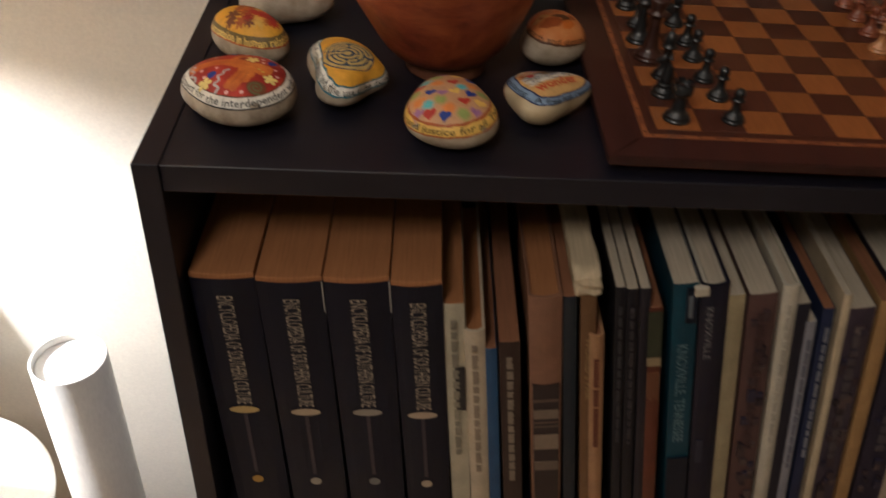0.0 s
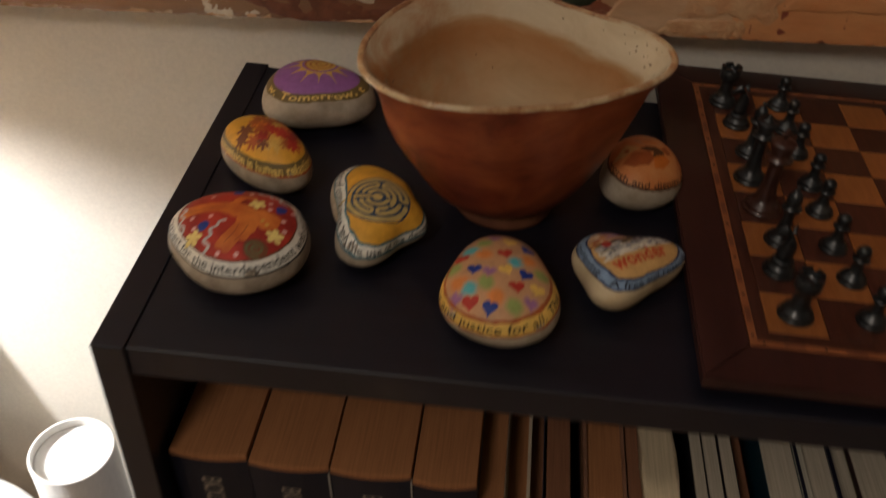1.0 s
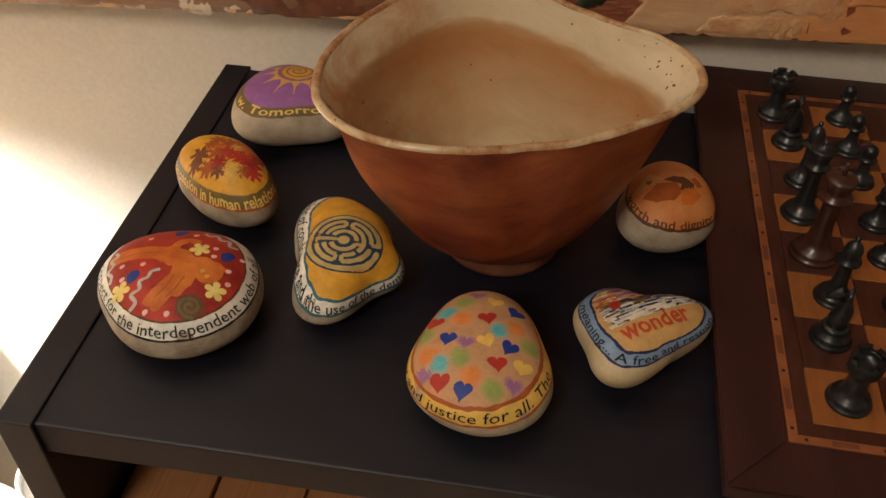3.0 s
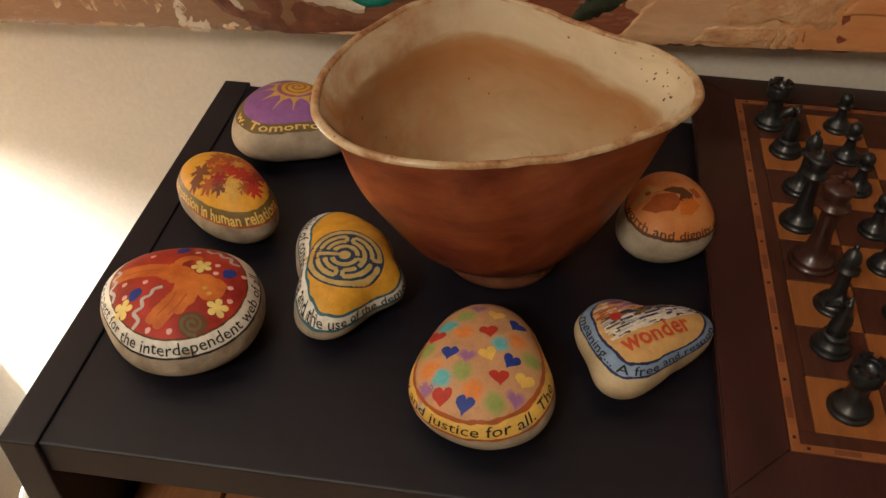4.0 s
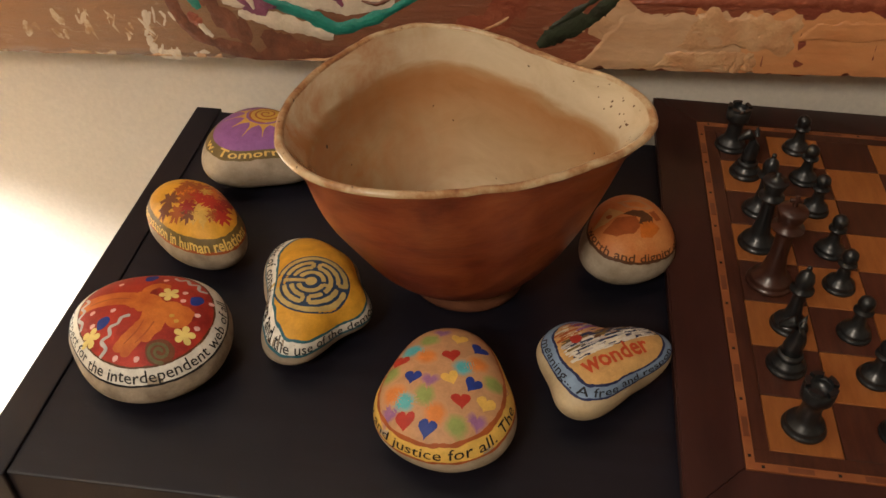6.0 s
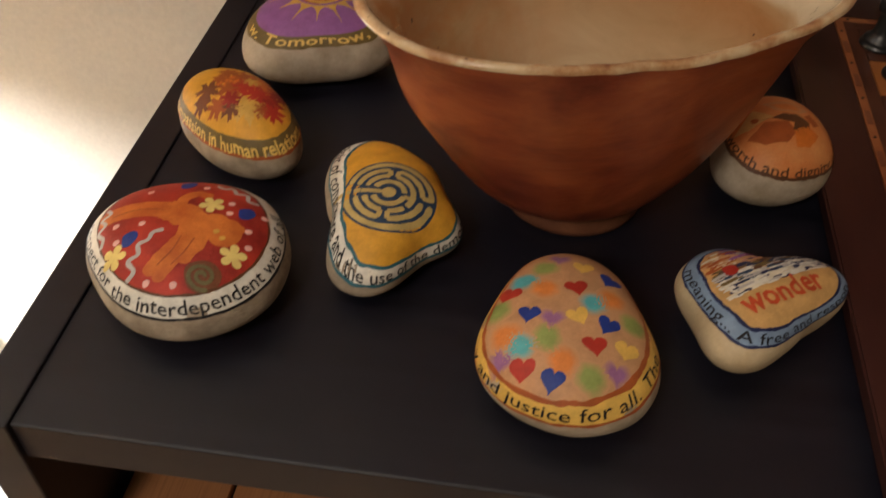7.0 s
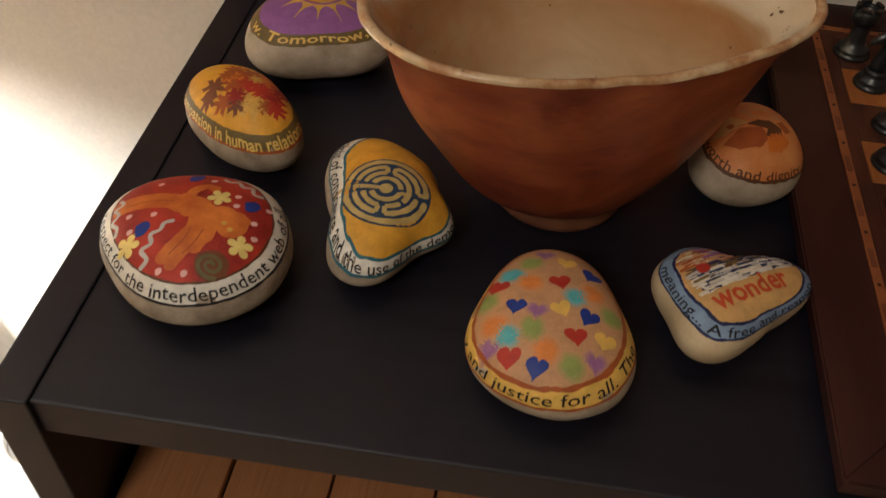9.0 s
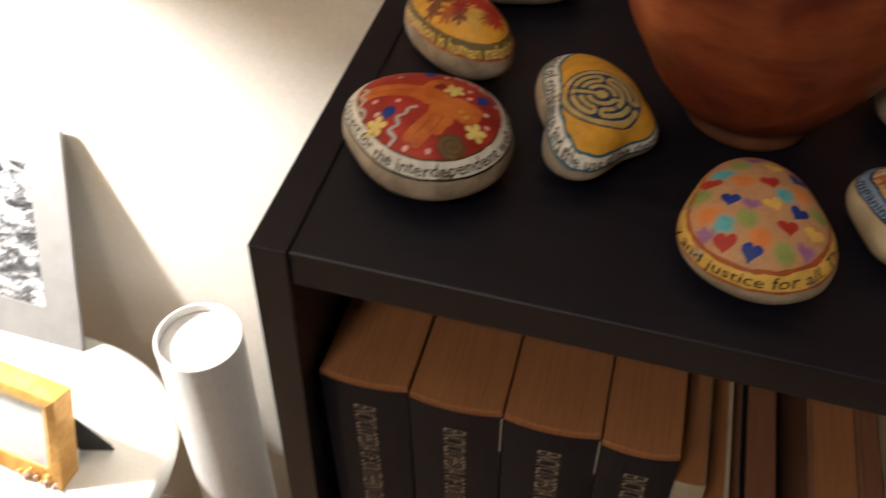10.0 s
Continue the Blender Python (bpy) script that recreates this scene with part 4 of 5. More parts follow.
def chess_piece(kind, mat, i, j, turn=0.0, dx=0.0, dy=0.0):
    s, tall, prof = PROFILES[kind]
    vs, fs = lathe([(max(r, 1e-4) * s, z * tall) for r, z in prof], 28)
    ob = mesh_part("chess_" + kind, vs, fs, M[mat])
    tagged(ob, LABELS[mat] + " chess " + kind + " on the board", "chess piece", "chess pieces on the board")
    ob.location = (GX + (i + 0.5) * SQ + dx, GY + (j + 0.5) * SQ + dy, TOP + BT)
    ob.rotation_euler = (0, 0, radians(turn))
    if kind == "knight":
        bm = bmesh.new()
        spine = [(0.0, 0.75, 0.50, 0.42), (0.02, 1.15, 0.50, 0.36), (-0.10, 1.6, 0.46, 0.32), (-0.10, 2.0, 0.44, 0.30), (0.08, 2.3, 0.46, 0.28), (0.42, 2.36, 0.30, 0.24), (0.78, 2.18, 0.20, 0.20), (0.98, 2.04, 0.12, 0.14)]
        rings = []
        for q, (x, z, rz, ry) in enumerate(spine):
            t = min(1.0, q / 4) * 1.1 if q < 5 else 1.9
            ring = []
            for k in range(12):
                a = 2 * math.pi * k / 12
                ring.append(bm.verts.new((s * (x + rz * math.cos(a) * math.cos(t * 0.8)), s * ry * math.sin(a), tall * (z - rz * math.cos(a) * math.sin(t * 0.8) * (-1 if q < 5 else -1)))))
            rings.append(ring)
        for r0, r1 in zip(rings, rings[1:]):
            for k in range(12):
                bm.faces.new((r0[k], r0[(k + 1) % 12], r1[(k + 1) % 12], r1[k]))
        bm.faces.new(rings[-1])
        bm.faces.new(list(reversed(rings[0])))
        for sy in (0.16, -0.16):
            e = [bm.verts.new((s * (x - 0.05), s * (y + sy), tall * z)) for x, y, z in ((-0.14, -0.09, 2.35), (0.12, -0.09, 2.4), (0.12, 0.09, 2.4), (-0.14, 0.09, 2.35), (-0.08, 0, 2.85))]
            for f in ((0, 1, 4), (1, 2, 4), (2, 3, 4), (3, 0, 4)):
                bm.faces.new([e[k] for k in f])
        bmesh.ops.recalc_face_normals(bm, faces=bm.faces)
        part("head", bm, M[mat], ob)
    if kind == "king":
        bm = bmesh.new()
        add_box(bm, -0.09 * s, -0.07 * s, 4.15 * tall, 0.09 * s, 0.07 * s, 4.75 * tall, 0.0003, 1)
        add_box(bm, -0.27 * s, -0.065 * s, 4.38 * tall, 0.27 * s, 0.065 * s, 4.55 * tall, 0.0003, 1)
        part("cross", bm, M[mat], ob)
    if kind == "rook":
        bm = bmesh.new()
        for k in range(5):
            a0, a1 = 2 * math.pi * k / 5, 2 * math.pi * (k + 0.68) / 5
            pts = []
            for q in range(5):
                a = a0 + (a1 - a0) * q / 4
                pts.append((math.cos(a), math.sin(a)))
            lo_o = [bm.verts.new((0.74 * s * x, 0.74 * s * y, 2.47 * tall)) for x, y in pts]
            hi_o = [bm.verts.new((0.74 * s * x, 0.74 * s * y, 2.66 * tall)) for x, y in pts]
            lo_i = [bm.verts.new((0.5 * s * x, 0.5 * s * y, 2.47 * tall)) for x, y in pts]
            hi_i = [bm.verts.new((0.5 * s * x, 0.5 * s * y, 2.66 * tall)) for x, y in pts]
            for q in range(4):
                bm.faces.new((lo_o[q], lo_o[q + 1], hi_o[q + 1], hi_o[q]))
                bm.faces.new((lo_i[q + 1], lo_i[q], hi_i[q], hi_i[q + 1]))
                bm.faces.new((hi_o[q], hi_o[q + 1], hi_i[q + 1], hi_i[q]))
            for q in (0, 4):
                bm.faces.new((lo_o[q], hi_o[q], hi_i[q], lo_i[q]))
        bmesh.ops.recalc_face_normals(bm, faces=bm.faces)
        part("battlement", bm, M[mat], ob, smooth=False)
    return ob


# places of the pieces in squares from the corner beside the stones
NEAR = (("rook", 0.52, 0.48, "piece_dark"), ("knight", 0.45, 1.62, "piece_dark"), ("bishop", 0.62, 2.50, "piece_dark"), ("king", 0.46, 3.50, "piece_brown"), ("queen", 0.38, 4.48, "piece_dark"), ("bishop", 0.52, 5.45, "piece_dark"), ("knight", 0.42, 6.60, "piece_dark"), ("rook", 0.24, 7.52, "piece_dark"))
PAWNS = ((1.80, 0.52), (1.72, 1.56), (1.60, 2.46), (1.58, 3.55), (1.60, 4.45), (1.53, 5.60), (1.50, 6.55), (1.52, 7.58))
RANK = ("rook", "knight", "bishop", "queen", "king", "bishop", "knight", "rook")
rnd = random.Random(3)
for kind, x, y, mat in NEAR:
    chess_piece(kind, mat, x - 0.5, y - 0.5, 180 + rnd.uniform(-30, 30) if kind == "knight" else 0)
for x, y in PAWNS:
    chess_piece("pawn", "piece_dark", x - 0.5, y - 0.5)
for j, kind in enumerate(RANK):
    chess_piece(kind, "piece_red", 7, j, 180 + rnd.uniform(-30, 30), rnd.uniform(-0.003, 0.003), rnd.uniform(-0.003, 0.003))
    chess_piece("pawn", "piece_light" if j == 4 else "piece_red", 6.3, j, 0, rnd.uniform(-0.003, 0.003), rnd.uniform(-0.003, 0.003))

# ---------------- books ----------------
BOOKM, COVERS = {}, {}


def cover(c, rough=0.45):
    key = tuple(c)
    if key not in BOOKM:
        BOOKM[key] = pbr("book_cover", tuple(x * 0.75 for x in c), c, rough, 30, 0.1, 350, spec=0.26)
    return BOOKM[key]


def pages(c):
    key = ("p",) + tuple(c)
    if key not in BOOKM:
        BOOKM[key] = pbr("book_pages", tuple(x * 0.72 for x in c), c, 0.85, 90, 0.5, 700, spec=0.15, stretch=(9, 0.25, 0.25), lo=0.3, hi=0.7)
    return BOOKM[key]


def spine_words(book, body, xc, ztop, length, height, y, material):
    """words that run down the spine."""
    vs, fs, ln = text_shape(body)
    out = [(xc + (yy - 0.5) * height, y, ztop - x / ln * length) for x, yy in vs]
    return mesh_part("title", out, fs, material, COVERS[book.name], smooth=False)


def spine_bars(book, xc, ztop, length, height, y, material, seed):
    """unreadable words on a spine, as plain bars."""
    r = random.Random(seed)
    z, left = ztop, r.randint(5, 10)
    bm = bmesh.new()
    while z > ztop - length:
        ln = r.uniform(0.0005, 0.0013)
        add_box(bm, xc - height / 2, y - 0.0003, z - ln, xc + height / 2 * r.uniform(0.45, 1), y + 0.001, z)
        left -= 1
        z -= ln + 0.0006
        if left == 0:
            z, left = z - 0.003, r.randint(4, 10)
    part("title", bm, material, COVERS[book.name], smooth=False)


def book(x0, x1, ztop, yfront, depth, cov, page, label, page_drop=0.0, hard=False, rounded=False, proud=0.0):
    """an upright book, spine to the room."""
    ob = tagged(new("book"), label, "book", "books in the bookcase")
    xc = (x0 + x1) / 2
    # the row slumps to the left, more and more along the shelf
    lean = radians(2.5 + max(0.0, xc - 0.045) * 14.0 if xc < 0.2 else min(10.5, 4.7 + (xc - 0.2) * 30.0))
    w = ((x1 - x0) - 0.0002) * math.cos(lean)
    h = (ztop - SHELF_Z - w / 2 * math.sin(lean)) / math.cos(lean)
    ob.location = (xc + h * math.sin(lean), yfront, SHELF_Z + w / 2 * math.sin(lean) + 0.0002)
    ob.rotation_euler = (0, -lean, 0)
    t = 0.0022 if hard else 0.0002
    drop = page_drop or (0.003 if hard else 0.0)
    n = 7
    bm = bmesh.new()
    prof = []
    for k in range(n):
        u = -1 + 2 * k / (n - 1)
        prof.append((u * w / 2, (-0.0028 * (1 - u * u)) if rounded or hard else -0.0008 * (1 - u * u)))
    outer = [(-w / 2, depth)] + prof + [(w / 2, depth)]
    inner = [(-w / 2 + t, depth)] + [(x * (w / 2 - t) / (w / 2), y + t) for x, y in prof] + [(w / 2 - t, depth)]
    for z in (0.0, h):
        o = [bm.verts.new((x, y, z)) for x, y in outer]
        i = [bm.verts.new((x, y, z)) for x, y in inner]
        for k in range(len(o) - 1):
            f = (o[k], o[k + 1], i[k + 1], i[k])
            bm.faces.new(f if z else tuple(reversed(f)))
        if z:
            for k in range(len(o) - 1):
                bm.faces.new((lo_o[k], lo_o[k + 1], o[k + 1], o[k]))
                bm.faces.new((i[k], i[k + 1], lo_i[k + 1], lo_i[k]))
            for k in (0, -1):
                bm.faces.new((lo_o[k], o[k], i[k], lo_i[k]))
        lo_o, lo_i = o, i
    bmesh.ops.recalc_face_normals(bm, faces=bm.faces)
    COVERS[ob.name] = part("cover", bm, cov, ob, smooth=False)
    bm = bmesh.new()
    top = h - drop - 0.0002 + proud
    if hard:
        add_box(bm, -w / 2 + t, t + 0.0002, 0.001, w / 2 - t, depth - 0.003, top)
    else:
        k_in = (w / 2 - t - 0.00005) / (w / 2 - t)
        plan = [(x * k_in, y + 0.0001) for x, y in inner]
        low = [bm.verts.new((x, y, 0.001)) for x, y in plan]
        mid = [bm.verts.new((x, y, top - 0.0010)) for x, y in plan]
        high = [bm.verts.new((x * (1 - 0.0007 / w), y + (0.0006 if y < 0.02 else -0.0006), top)) for x, y in plan]
        for ra, rb in ((low, mid), (mid, high)):
            for k in range(len(plan)):
                k2 = (k + 1) % len(plan)
                bm.faces.new((ra[k], ra[k2], rb[k2], rb[k]))
        bm.faces.new(high)
        bm.faces.new(list(reversed(low)))
        bmesh.ops.recalc_face_normals(bm, faces=bm.faces)
    part("page_block", bm, page, ob, "aged page edges", smooth=False)
    return ob


TANP, CREAMP, BROWNP = pages((0.41, 0.180, 0.072)), pages((0.56, 0.49, 0.38)), pages((0.30, 0.135, 0.07))
BLACKC = pbr("black_cover", (0.0036, 0.0047, 0.0120), (0.0054, 0.0068, 0.0170), 0.5, 30, 0.08, 350, spec=0.22)
# four volumes of one set
for k, (a, b) in enumerate(((0.020, 0.0687), (0.0688, 0.1187), (0.1188, 0.1687), (0.1688, 0.2080))):
    z = 1.0440 + (0.001, 0.0, 0.002, 0.001)[k]
    ob = book(a, b, z, 0.018, 0.20, BLACKC, TANP, "thick black paperback encyclopedia volume with tan pages", rounded=True, proud=0.0046)
    h = z - SHELF_Z
    y = -0.0033
    spine_words(ob, "ENCYCLOPEDIA OF SOUTHERN CULTURE", 0.0005, h - 0.0170, 0.119, 0.0122, y, cover((0.38, 0.32, 0.25)))
    vs = [(-0.001 + 0.0125 * math.cos(2 * math.pi * q / 24), y, h - 0.143 + 0.0042 * math.sin(2 * math.pi * q / 24)) for q in range(24)]
    mesh_part("emblem", vs, [tuple(range(24))], cover(((0.50, 0.36, 0.14), (0.46, 0.36, 0.24), (0.32, 0.28, 0.22), (0.46, 0.36, 0.26))[k]), COVERS[ob.name], "pale oval printed on the spine", smooth=False)
    box("printed_stem", (-0.0025, y, h - 0.226), (0.0005, y + 0.0004, h - 0.148), cover((0.05, 0.04, 0.05)), ob)
    vs = [(-0.001 + 0.005 * math.cos(2 * math.pi * q / 20), y, h - 0.236 + 0.005 * math.sin(2 * math.pi * q / 20)) for q in range(20)]
    mesh_part("emblem", vs, [tuple(range(20))], cover(((0.50, 0.30, 0.06), (0.40, 0.36, 0.28), (0.22, 0.22, 0.20), (0.44, 0.36, 0.26))[k]), ob, smooth=False)
    if k in (1, 2):
        box("bookmark_edge", (((b - a) / 2) - 0.0008, -0.001, h - 0.032), (((b - a) / 2) - 0.0002, 0.012, h - 0.002), cover((0.55, 0.52, 0.46)), ob)

WHITEC = (0.50, 0.45, 0.33)
rows = [
    # x0, x1, top, front, depth, cover, pages, words colour, label, tilt
    (0.2085, 0.2255, 1.026, 0.020, 0.17, WHITEC, "tan", (0.10, 0.08, 0.06), "slim cream paperback with small dark lettering"),
    (0.2265, 0.2435, 1.000, 0.020, 0.17, (0.56, 0.47, 0.34), "tan", (0.12, 0.07, 0.05), "slim cream paperback with dark title lettering"),
    (0.2445, 0.2545, 0.980, 0.020, 0.26, (0.03, 0.09, 0.20), "brown", None, "thin blue paperback"),
    (0.2550, 0.2722, 0.988, 0.020, 0.26, (0.045, 0.026, 0.02), "brown", (0.45, 0.36, 0.26), "dark brown paperback with pale spine lettering"),
    (0.2728, 0.2990, 1.038, 0.020, 0.20, (0.25, 0.125, 0.075), "tan", None, "thick tan book with dark spine labels"),
    (0.2998, 0.3105, 1.036, 0.022, 0.17, (0.014, 0.022, 0.032), "brown", None, "thin dark blue book"),
    (0.3115, 0.3235, 1.048, 0.020, 0.16, (0.17, 0.09, 0.04), "cream", None, "brown book with rough cream page edges"),
    (0.3245, 0.3365, 1.002, 0.018, 0.15, (0.40, 0.22, 0.11), "brown", None, "tan orange paperback with dark title"),
    (0.3375, 0.3455, 1.049, 0.020, 0.17, (0.012, 0.012, 0.017), "cream", (0.09, 0.085, 0.085), "thin black book"),
    (0.3460, 0.3555, 1.048, 0.020, 0.17, (0.010, 0.010, 0.015), "cream", (0.10, 0.085, 0.085), "thin black book"),
    (0.3560, 0.3645, 1.049, 0.020, 0.17, (0.017, 0.016, 0.024), "cream", None, "thin black book"),
    (0.3655, 0.3775, 1.030, 0.020, 0.15, (0.12, 0.035, 0.018), "brown", None, "reddish brown paperback with orange title"),
    (0.3790, 0.3985, 1.057, 0.018, 0.17, (0.006, 0.052, 0.082), "cream", None, "teal book with pale spine lettering"),
    (0.3995, 0.4215, 1.058, 0.018, 0.17, (0.0085, 0.009, 0.022), "cream", None, "dark navy book with pale spine lettering"),
    (0.4230, 0.4370, 1.046, 0.020, 0.17, (0.36, 0.30, 0.18), "cream", None, "olive cream book"),
    (0.4385, 0.4605, 1.050, 0.018, 0.17, (0.10, 0.055, 0.05), "cream", (0.05, 0.03, 0.03), "brown-red book with pale page edges"),
    (0.4615, 0.4740, 1.060, 0.018, 0.18, (0.56, 0.52, 0.42), "cream", (0.40, 0.36, 0.30), "tall off-white book"),
    (0.4750, 0.4890, 1.040, 0.020, 0.17, (0.018, 0.018, 0.03), "cream", None, "dark slim book"),
    (0.4900, 0.4990, 1.022, 0.020, 0.16, (0.30, 0.30, 0.34), "cream", (0.08, 0.08, 0.12), "grey-blue slim book"),
    (0.5000, 0.5090, 1.036, 0.020, 0.16, (0.02, 0.03, 0.08), "brown", (0.40, 0.40, 0.42), "dark blue slim book"),
    (0.5100, 0.5165, 1.052, 0.018, 0.17, (0.60, 0.50, 0.34), "cream", None, "cream slim book"),
    (0.5180, 0.5400, 1.038, 0.020, 0.17, (0.055, 0.042, 0.060), "cream", (0.12, 0.10, 0.09), "purple-grey book"),
    (0.5415, 0.5530, 1.046, 0.020, 0.17, (0.40, 0.24, 0.10), "brown", None, "tan book"),
    (0.5545, 0.5800, 1.052, 0.018, 0.17, (0.026, 0.022, 0.040), "cream", (0.14, 0.12, 0.12), "dark purple book"),
    (0.5815, 0.6000, 1.034, 0.020, 0.17, (0.45, 0.38, 0.28), "cream", (0.1, 0.08, 0.06), "cream book"),
    (0.6015, 0.6300, 1.056, 0.018, 0.17, (0.02, 0.05, 0.10), "cream", (0.3, 0.32, 0.34), "blue book"),
    (0.6315, 0.6500, 1.020, 0.020, 0.17, (0.20, 0.05, 0.03), "brown", None, "red-brown book"),
    (0.6515, 0.6800, 1.048, 0.018, 0.17, (0.016, 0.016, 0.02), "cream", (0.16, 0.15, 0.14), "black book"),
    (0.6815, 0.7000, 1.038, 0.020, 0.17, (0.48, 0.40, 0.28), "cream", None, "cream book"),
    (0.7015, 0.7300, 1.050, 0.018, 0.17, (0.05, 0.06, 0.04), "brown", (0.34, 0.3, 0.2), "dark green book"),
]
PG = {"tan": TANP, "cream": CREAMP, "brown": BROWNP}
for k, (a, b, z, yf, dp, cv, pg, wc, lab) in enumerate(rows):
    ob = book(a, b, z, yf, dp, cover(cv), PG[pg], lab + ", upright on the shelf", hard=(k % 3 == 1 and b - a > 0.012))
    w, h, sp = b - a, z - SHELF_Z, COVERS[ob.name]
    if wc:
        spine_bars(ob, 0.0, h - 0.015, min(0.16, h - 0.05), w * 0.32, -0.0034, cover(tuple(0.55 * p + 0.45 * q for p, q in zip(wc, cv))), k + 7)
    if lab.startswith("thick tan"):
        box("spine_label", (-w * 0.42, -0.0034, 0.002), (w * 0.42, -0.0004, h - 0.095), cover((0.035, 0.024, 0.022)), sp, "dark printed panel")
        for zz, hh, cc in ((0.126, 0.003, (0.12, 0.08, 0.06)), (0.113, 0.011, (0.20, 0.15, 0.11)), (0.098, 0.002, (0.12, 0.08, 0.06)), (0.093, 0.002, (0.11, 0.08, 0.06)), (0.081, 0.019, (0.24, 0.18, 0.13)), (0.045, 0.012, (0.16, 0.12, 0.09))):
            box("printed_stripe", (-w * 0.40, -0.0040, h - 0.238 + zz - hh), (w * 0.40, -0.0004, h - 0.238 + zz), cover(cc), sp)
    if lab.startswith("tan orange"):
        for z0, z1 in ((0.178, 0.147), (0.142, 0.122), (0.119, 0.072)):
            z = h - 0.202 + z0
            while z > h - 0.202 + z1:
                box("title_bar", (-w * 0.20, -0.0030, z - 0.0034), (w * 0.16, -0.0010, z), cover((0.13, 0.035, 0.02)), sp)
                z -= 0.0042
    if "rough cream" in lab:
        spine_words(ob, "WORLD'S FAIR", 0.0, h - 0.048, 0.072, w * 0.42, -0.0034, cover((0.38, 0.25, 0.11)))
    if lab.startswith("reddish"):
        box("printed_panel", (-w * 0.46, -0.0014, h - 0.050), (w * 0.46, -0.0008, h - 0.001), cover((0.045, 0.05, 0.028)), sp, "dark green upper panel")
        box("printed_stripe", (-w * 0.46, -0.0018, h - 0.060), (w * 0.46, -0.0008, h - 0.051), cover((0.36, 0.27, 0.15)), sp)
        for q in range(4):
            box("title_bar", (-w * (0.40 - 0.22 * q), -0.0018, h - 0.098 - 0.003 * (q % 2)), (-w * (0.28 - 0.22 * q), -0.0008, h - 0.068), cover((0.22, 0.10, 0.05)), sp)
    if lab.startswith("teal"):
        box("printed_panel", (w * 0.02, -0.0030, h - 0.036), (w * 0.46, -0.0008, h - 0.001), cover((0.006, 0.010, 0.022)), sp, "navy upper panel")
        box("title_bar", (w * 0.10, -0.0036, h - 0.030), (w * 0.26, -0.0026, h - 0.008), cover((0.12, 0.14, 0.16)), sp)
        box("printed_panel", (-w * 0.46, -0.0030, 0.0), (w * 0.46, -0.0008, h - 0.200), cover((0.006, 0.010, 0.022)), sp)
        spine_words(ob, "KNOXVILLE, TENNESSEE", -0.001, h - 0.058, 0.118, w * 0.42, -0.0036, cover((0.14, 0.22, 0.25)))
    if lab.startswith("dark navy"):
        spine_words(ob, "KNOXVILLE", -w * 0.16, h - 0.018, 0.056, w * 0.24, -0.0036, cover((0.20, 0.20, 0.21)))
        box("title_bar", (-w * 0.30, -0.0030, h - 0.205), (-w * 0.05, -0.0020, h - 0.175), cover((0.03, 0.03, 0.05)), sp)
        bm = bmesh.new()
        add_box(bm, -w * 0.72, -0.0045, h - 0.006, -w * 0.22, 0.13, h + 0.003, 0.001, 1)
        part("loose_leaflet", bm, pages((0.60, 0.55, 0.44)), ob, "folded white leaflet on the page tops", smooth=False)
    if lab.startswith("slim cream paperback with small"):
        box("printed_panel", (-w * 0.05, -0.0030, h - 0.118), (w * 0.42, -0.0010, h - 0.068), cover((0.035, 0.03, 0.03)), sp, "dark printed block")
    if lab.startswith(("brown-red", "purple-grey", "dark purple")):
        rr = random.Random(k)
        for q in range(26):
            zz, xx = rr.uniform(0.03, h - 0.02), rr.uniform(-w * 0.38, w * 0.2)
            ss = rr.uniform(0.003, 0.009)
            box("printed_patch", (xx, -0.0030 - 0.00004 * q, zz), (min(w * 0.42, xx + ss * 0.8), -0.0010, zz + ss * rr.uniform(0.6, 2)), cover(rr.choice(((0.03, 0.02, 0.025), (0.055, 0.035, 0.04), (0.10, 0.07, 0.065), (0.035, 0.03, 0.055)))), sp)
    if "rough cream" in lab:
        bm = bmesh.new()
        add_box(bm, -0.0110, -0.004, h - 0.003, 0.0085, 0.14, h + 0.014)
        bmesh.ops.subdivide_edges(bm, edges=list(bm.edges), cuts=7, use_grid_fill=True)
        for v in bm.verts:
            n = noise.noise_vector(v.co * 160)
            v.co += Vector((n.x * 0.0022, n.y * 0.003, n.z * 0.0032))
        part("crumpled_paper", bm, pages((0.66, 0.54, 0.36)), ob, "crumpled cream paper on the pages")

# ---------------- side table and what stands on it ----------------
M["white_paint"] = pbr("white_lacquer", (0.78, 0.76, 0.70), (0.84, 0.82, 0.77), 0.35, 12, 0.05, 300, coat=0.2)
M["paper_tube"] = pbr("white_cardboard", (0.74, 0.71, 0.66), (0.80, 0.77, 0.72), 0.55, 14, 0.12, 300, stretch=(1, 1, 0.3))
M["plastic"] = pbr("white_plastic", (0.82, 0.82, 0.80), (0.86, 0.86, 0.84), 0.35, 20, 0.02, 300)
TX, TY, TZ, TR = -0.435, 0.125, 0.567, 0.200
table = tagged(new("side_table"), "small white lacquered side table with an oval top", "side table")
table.location = (TX, TY, 0)
prof = [(0.001, TZ - 0.03), (TR - 0.012, TZ - 0.03)] + [(TR - 0.012 + 0.012 * math.sin(radians(a)), TZ - 0.015 - 0.015 * math.cos(radians(a))) for a in range(20, 180, 20)] + [(TR - 0.012, TZ), (0.001, TZ)]
vs, fs = lathe(prof, 96)
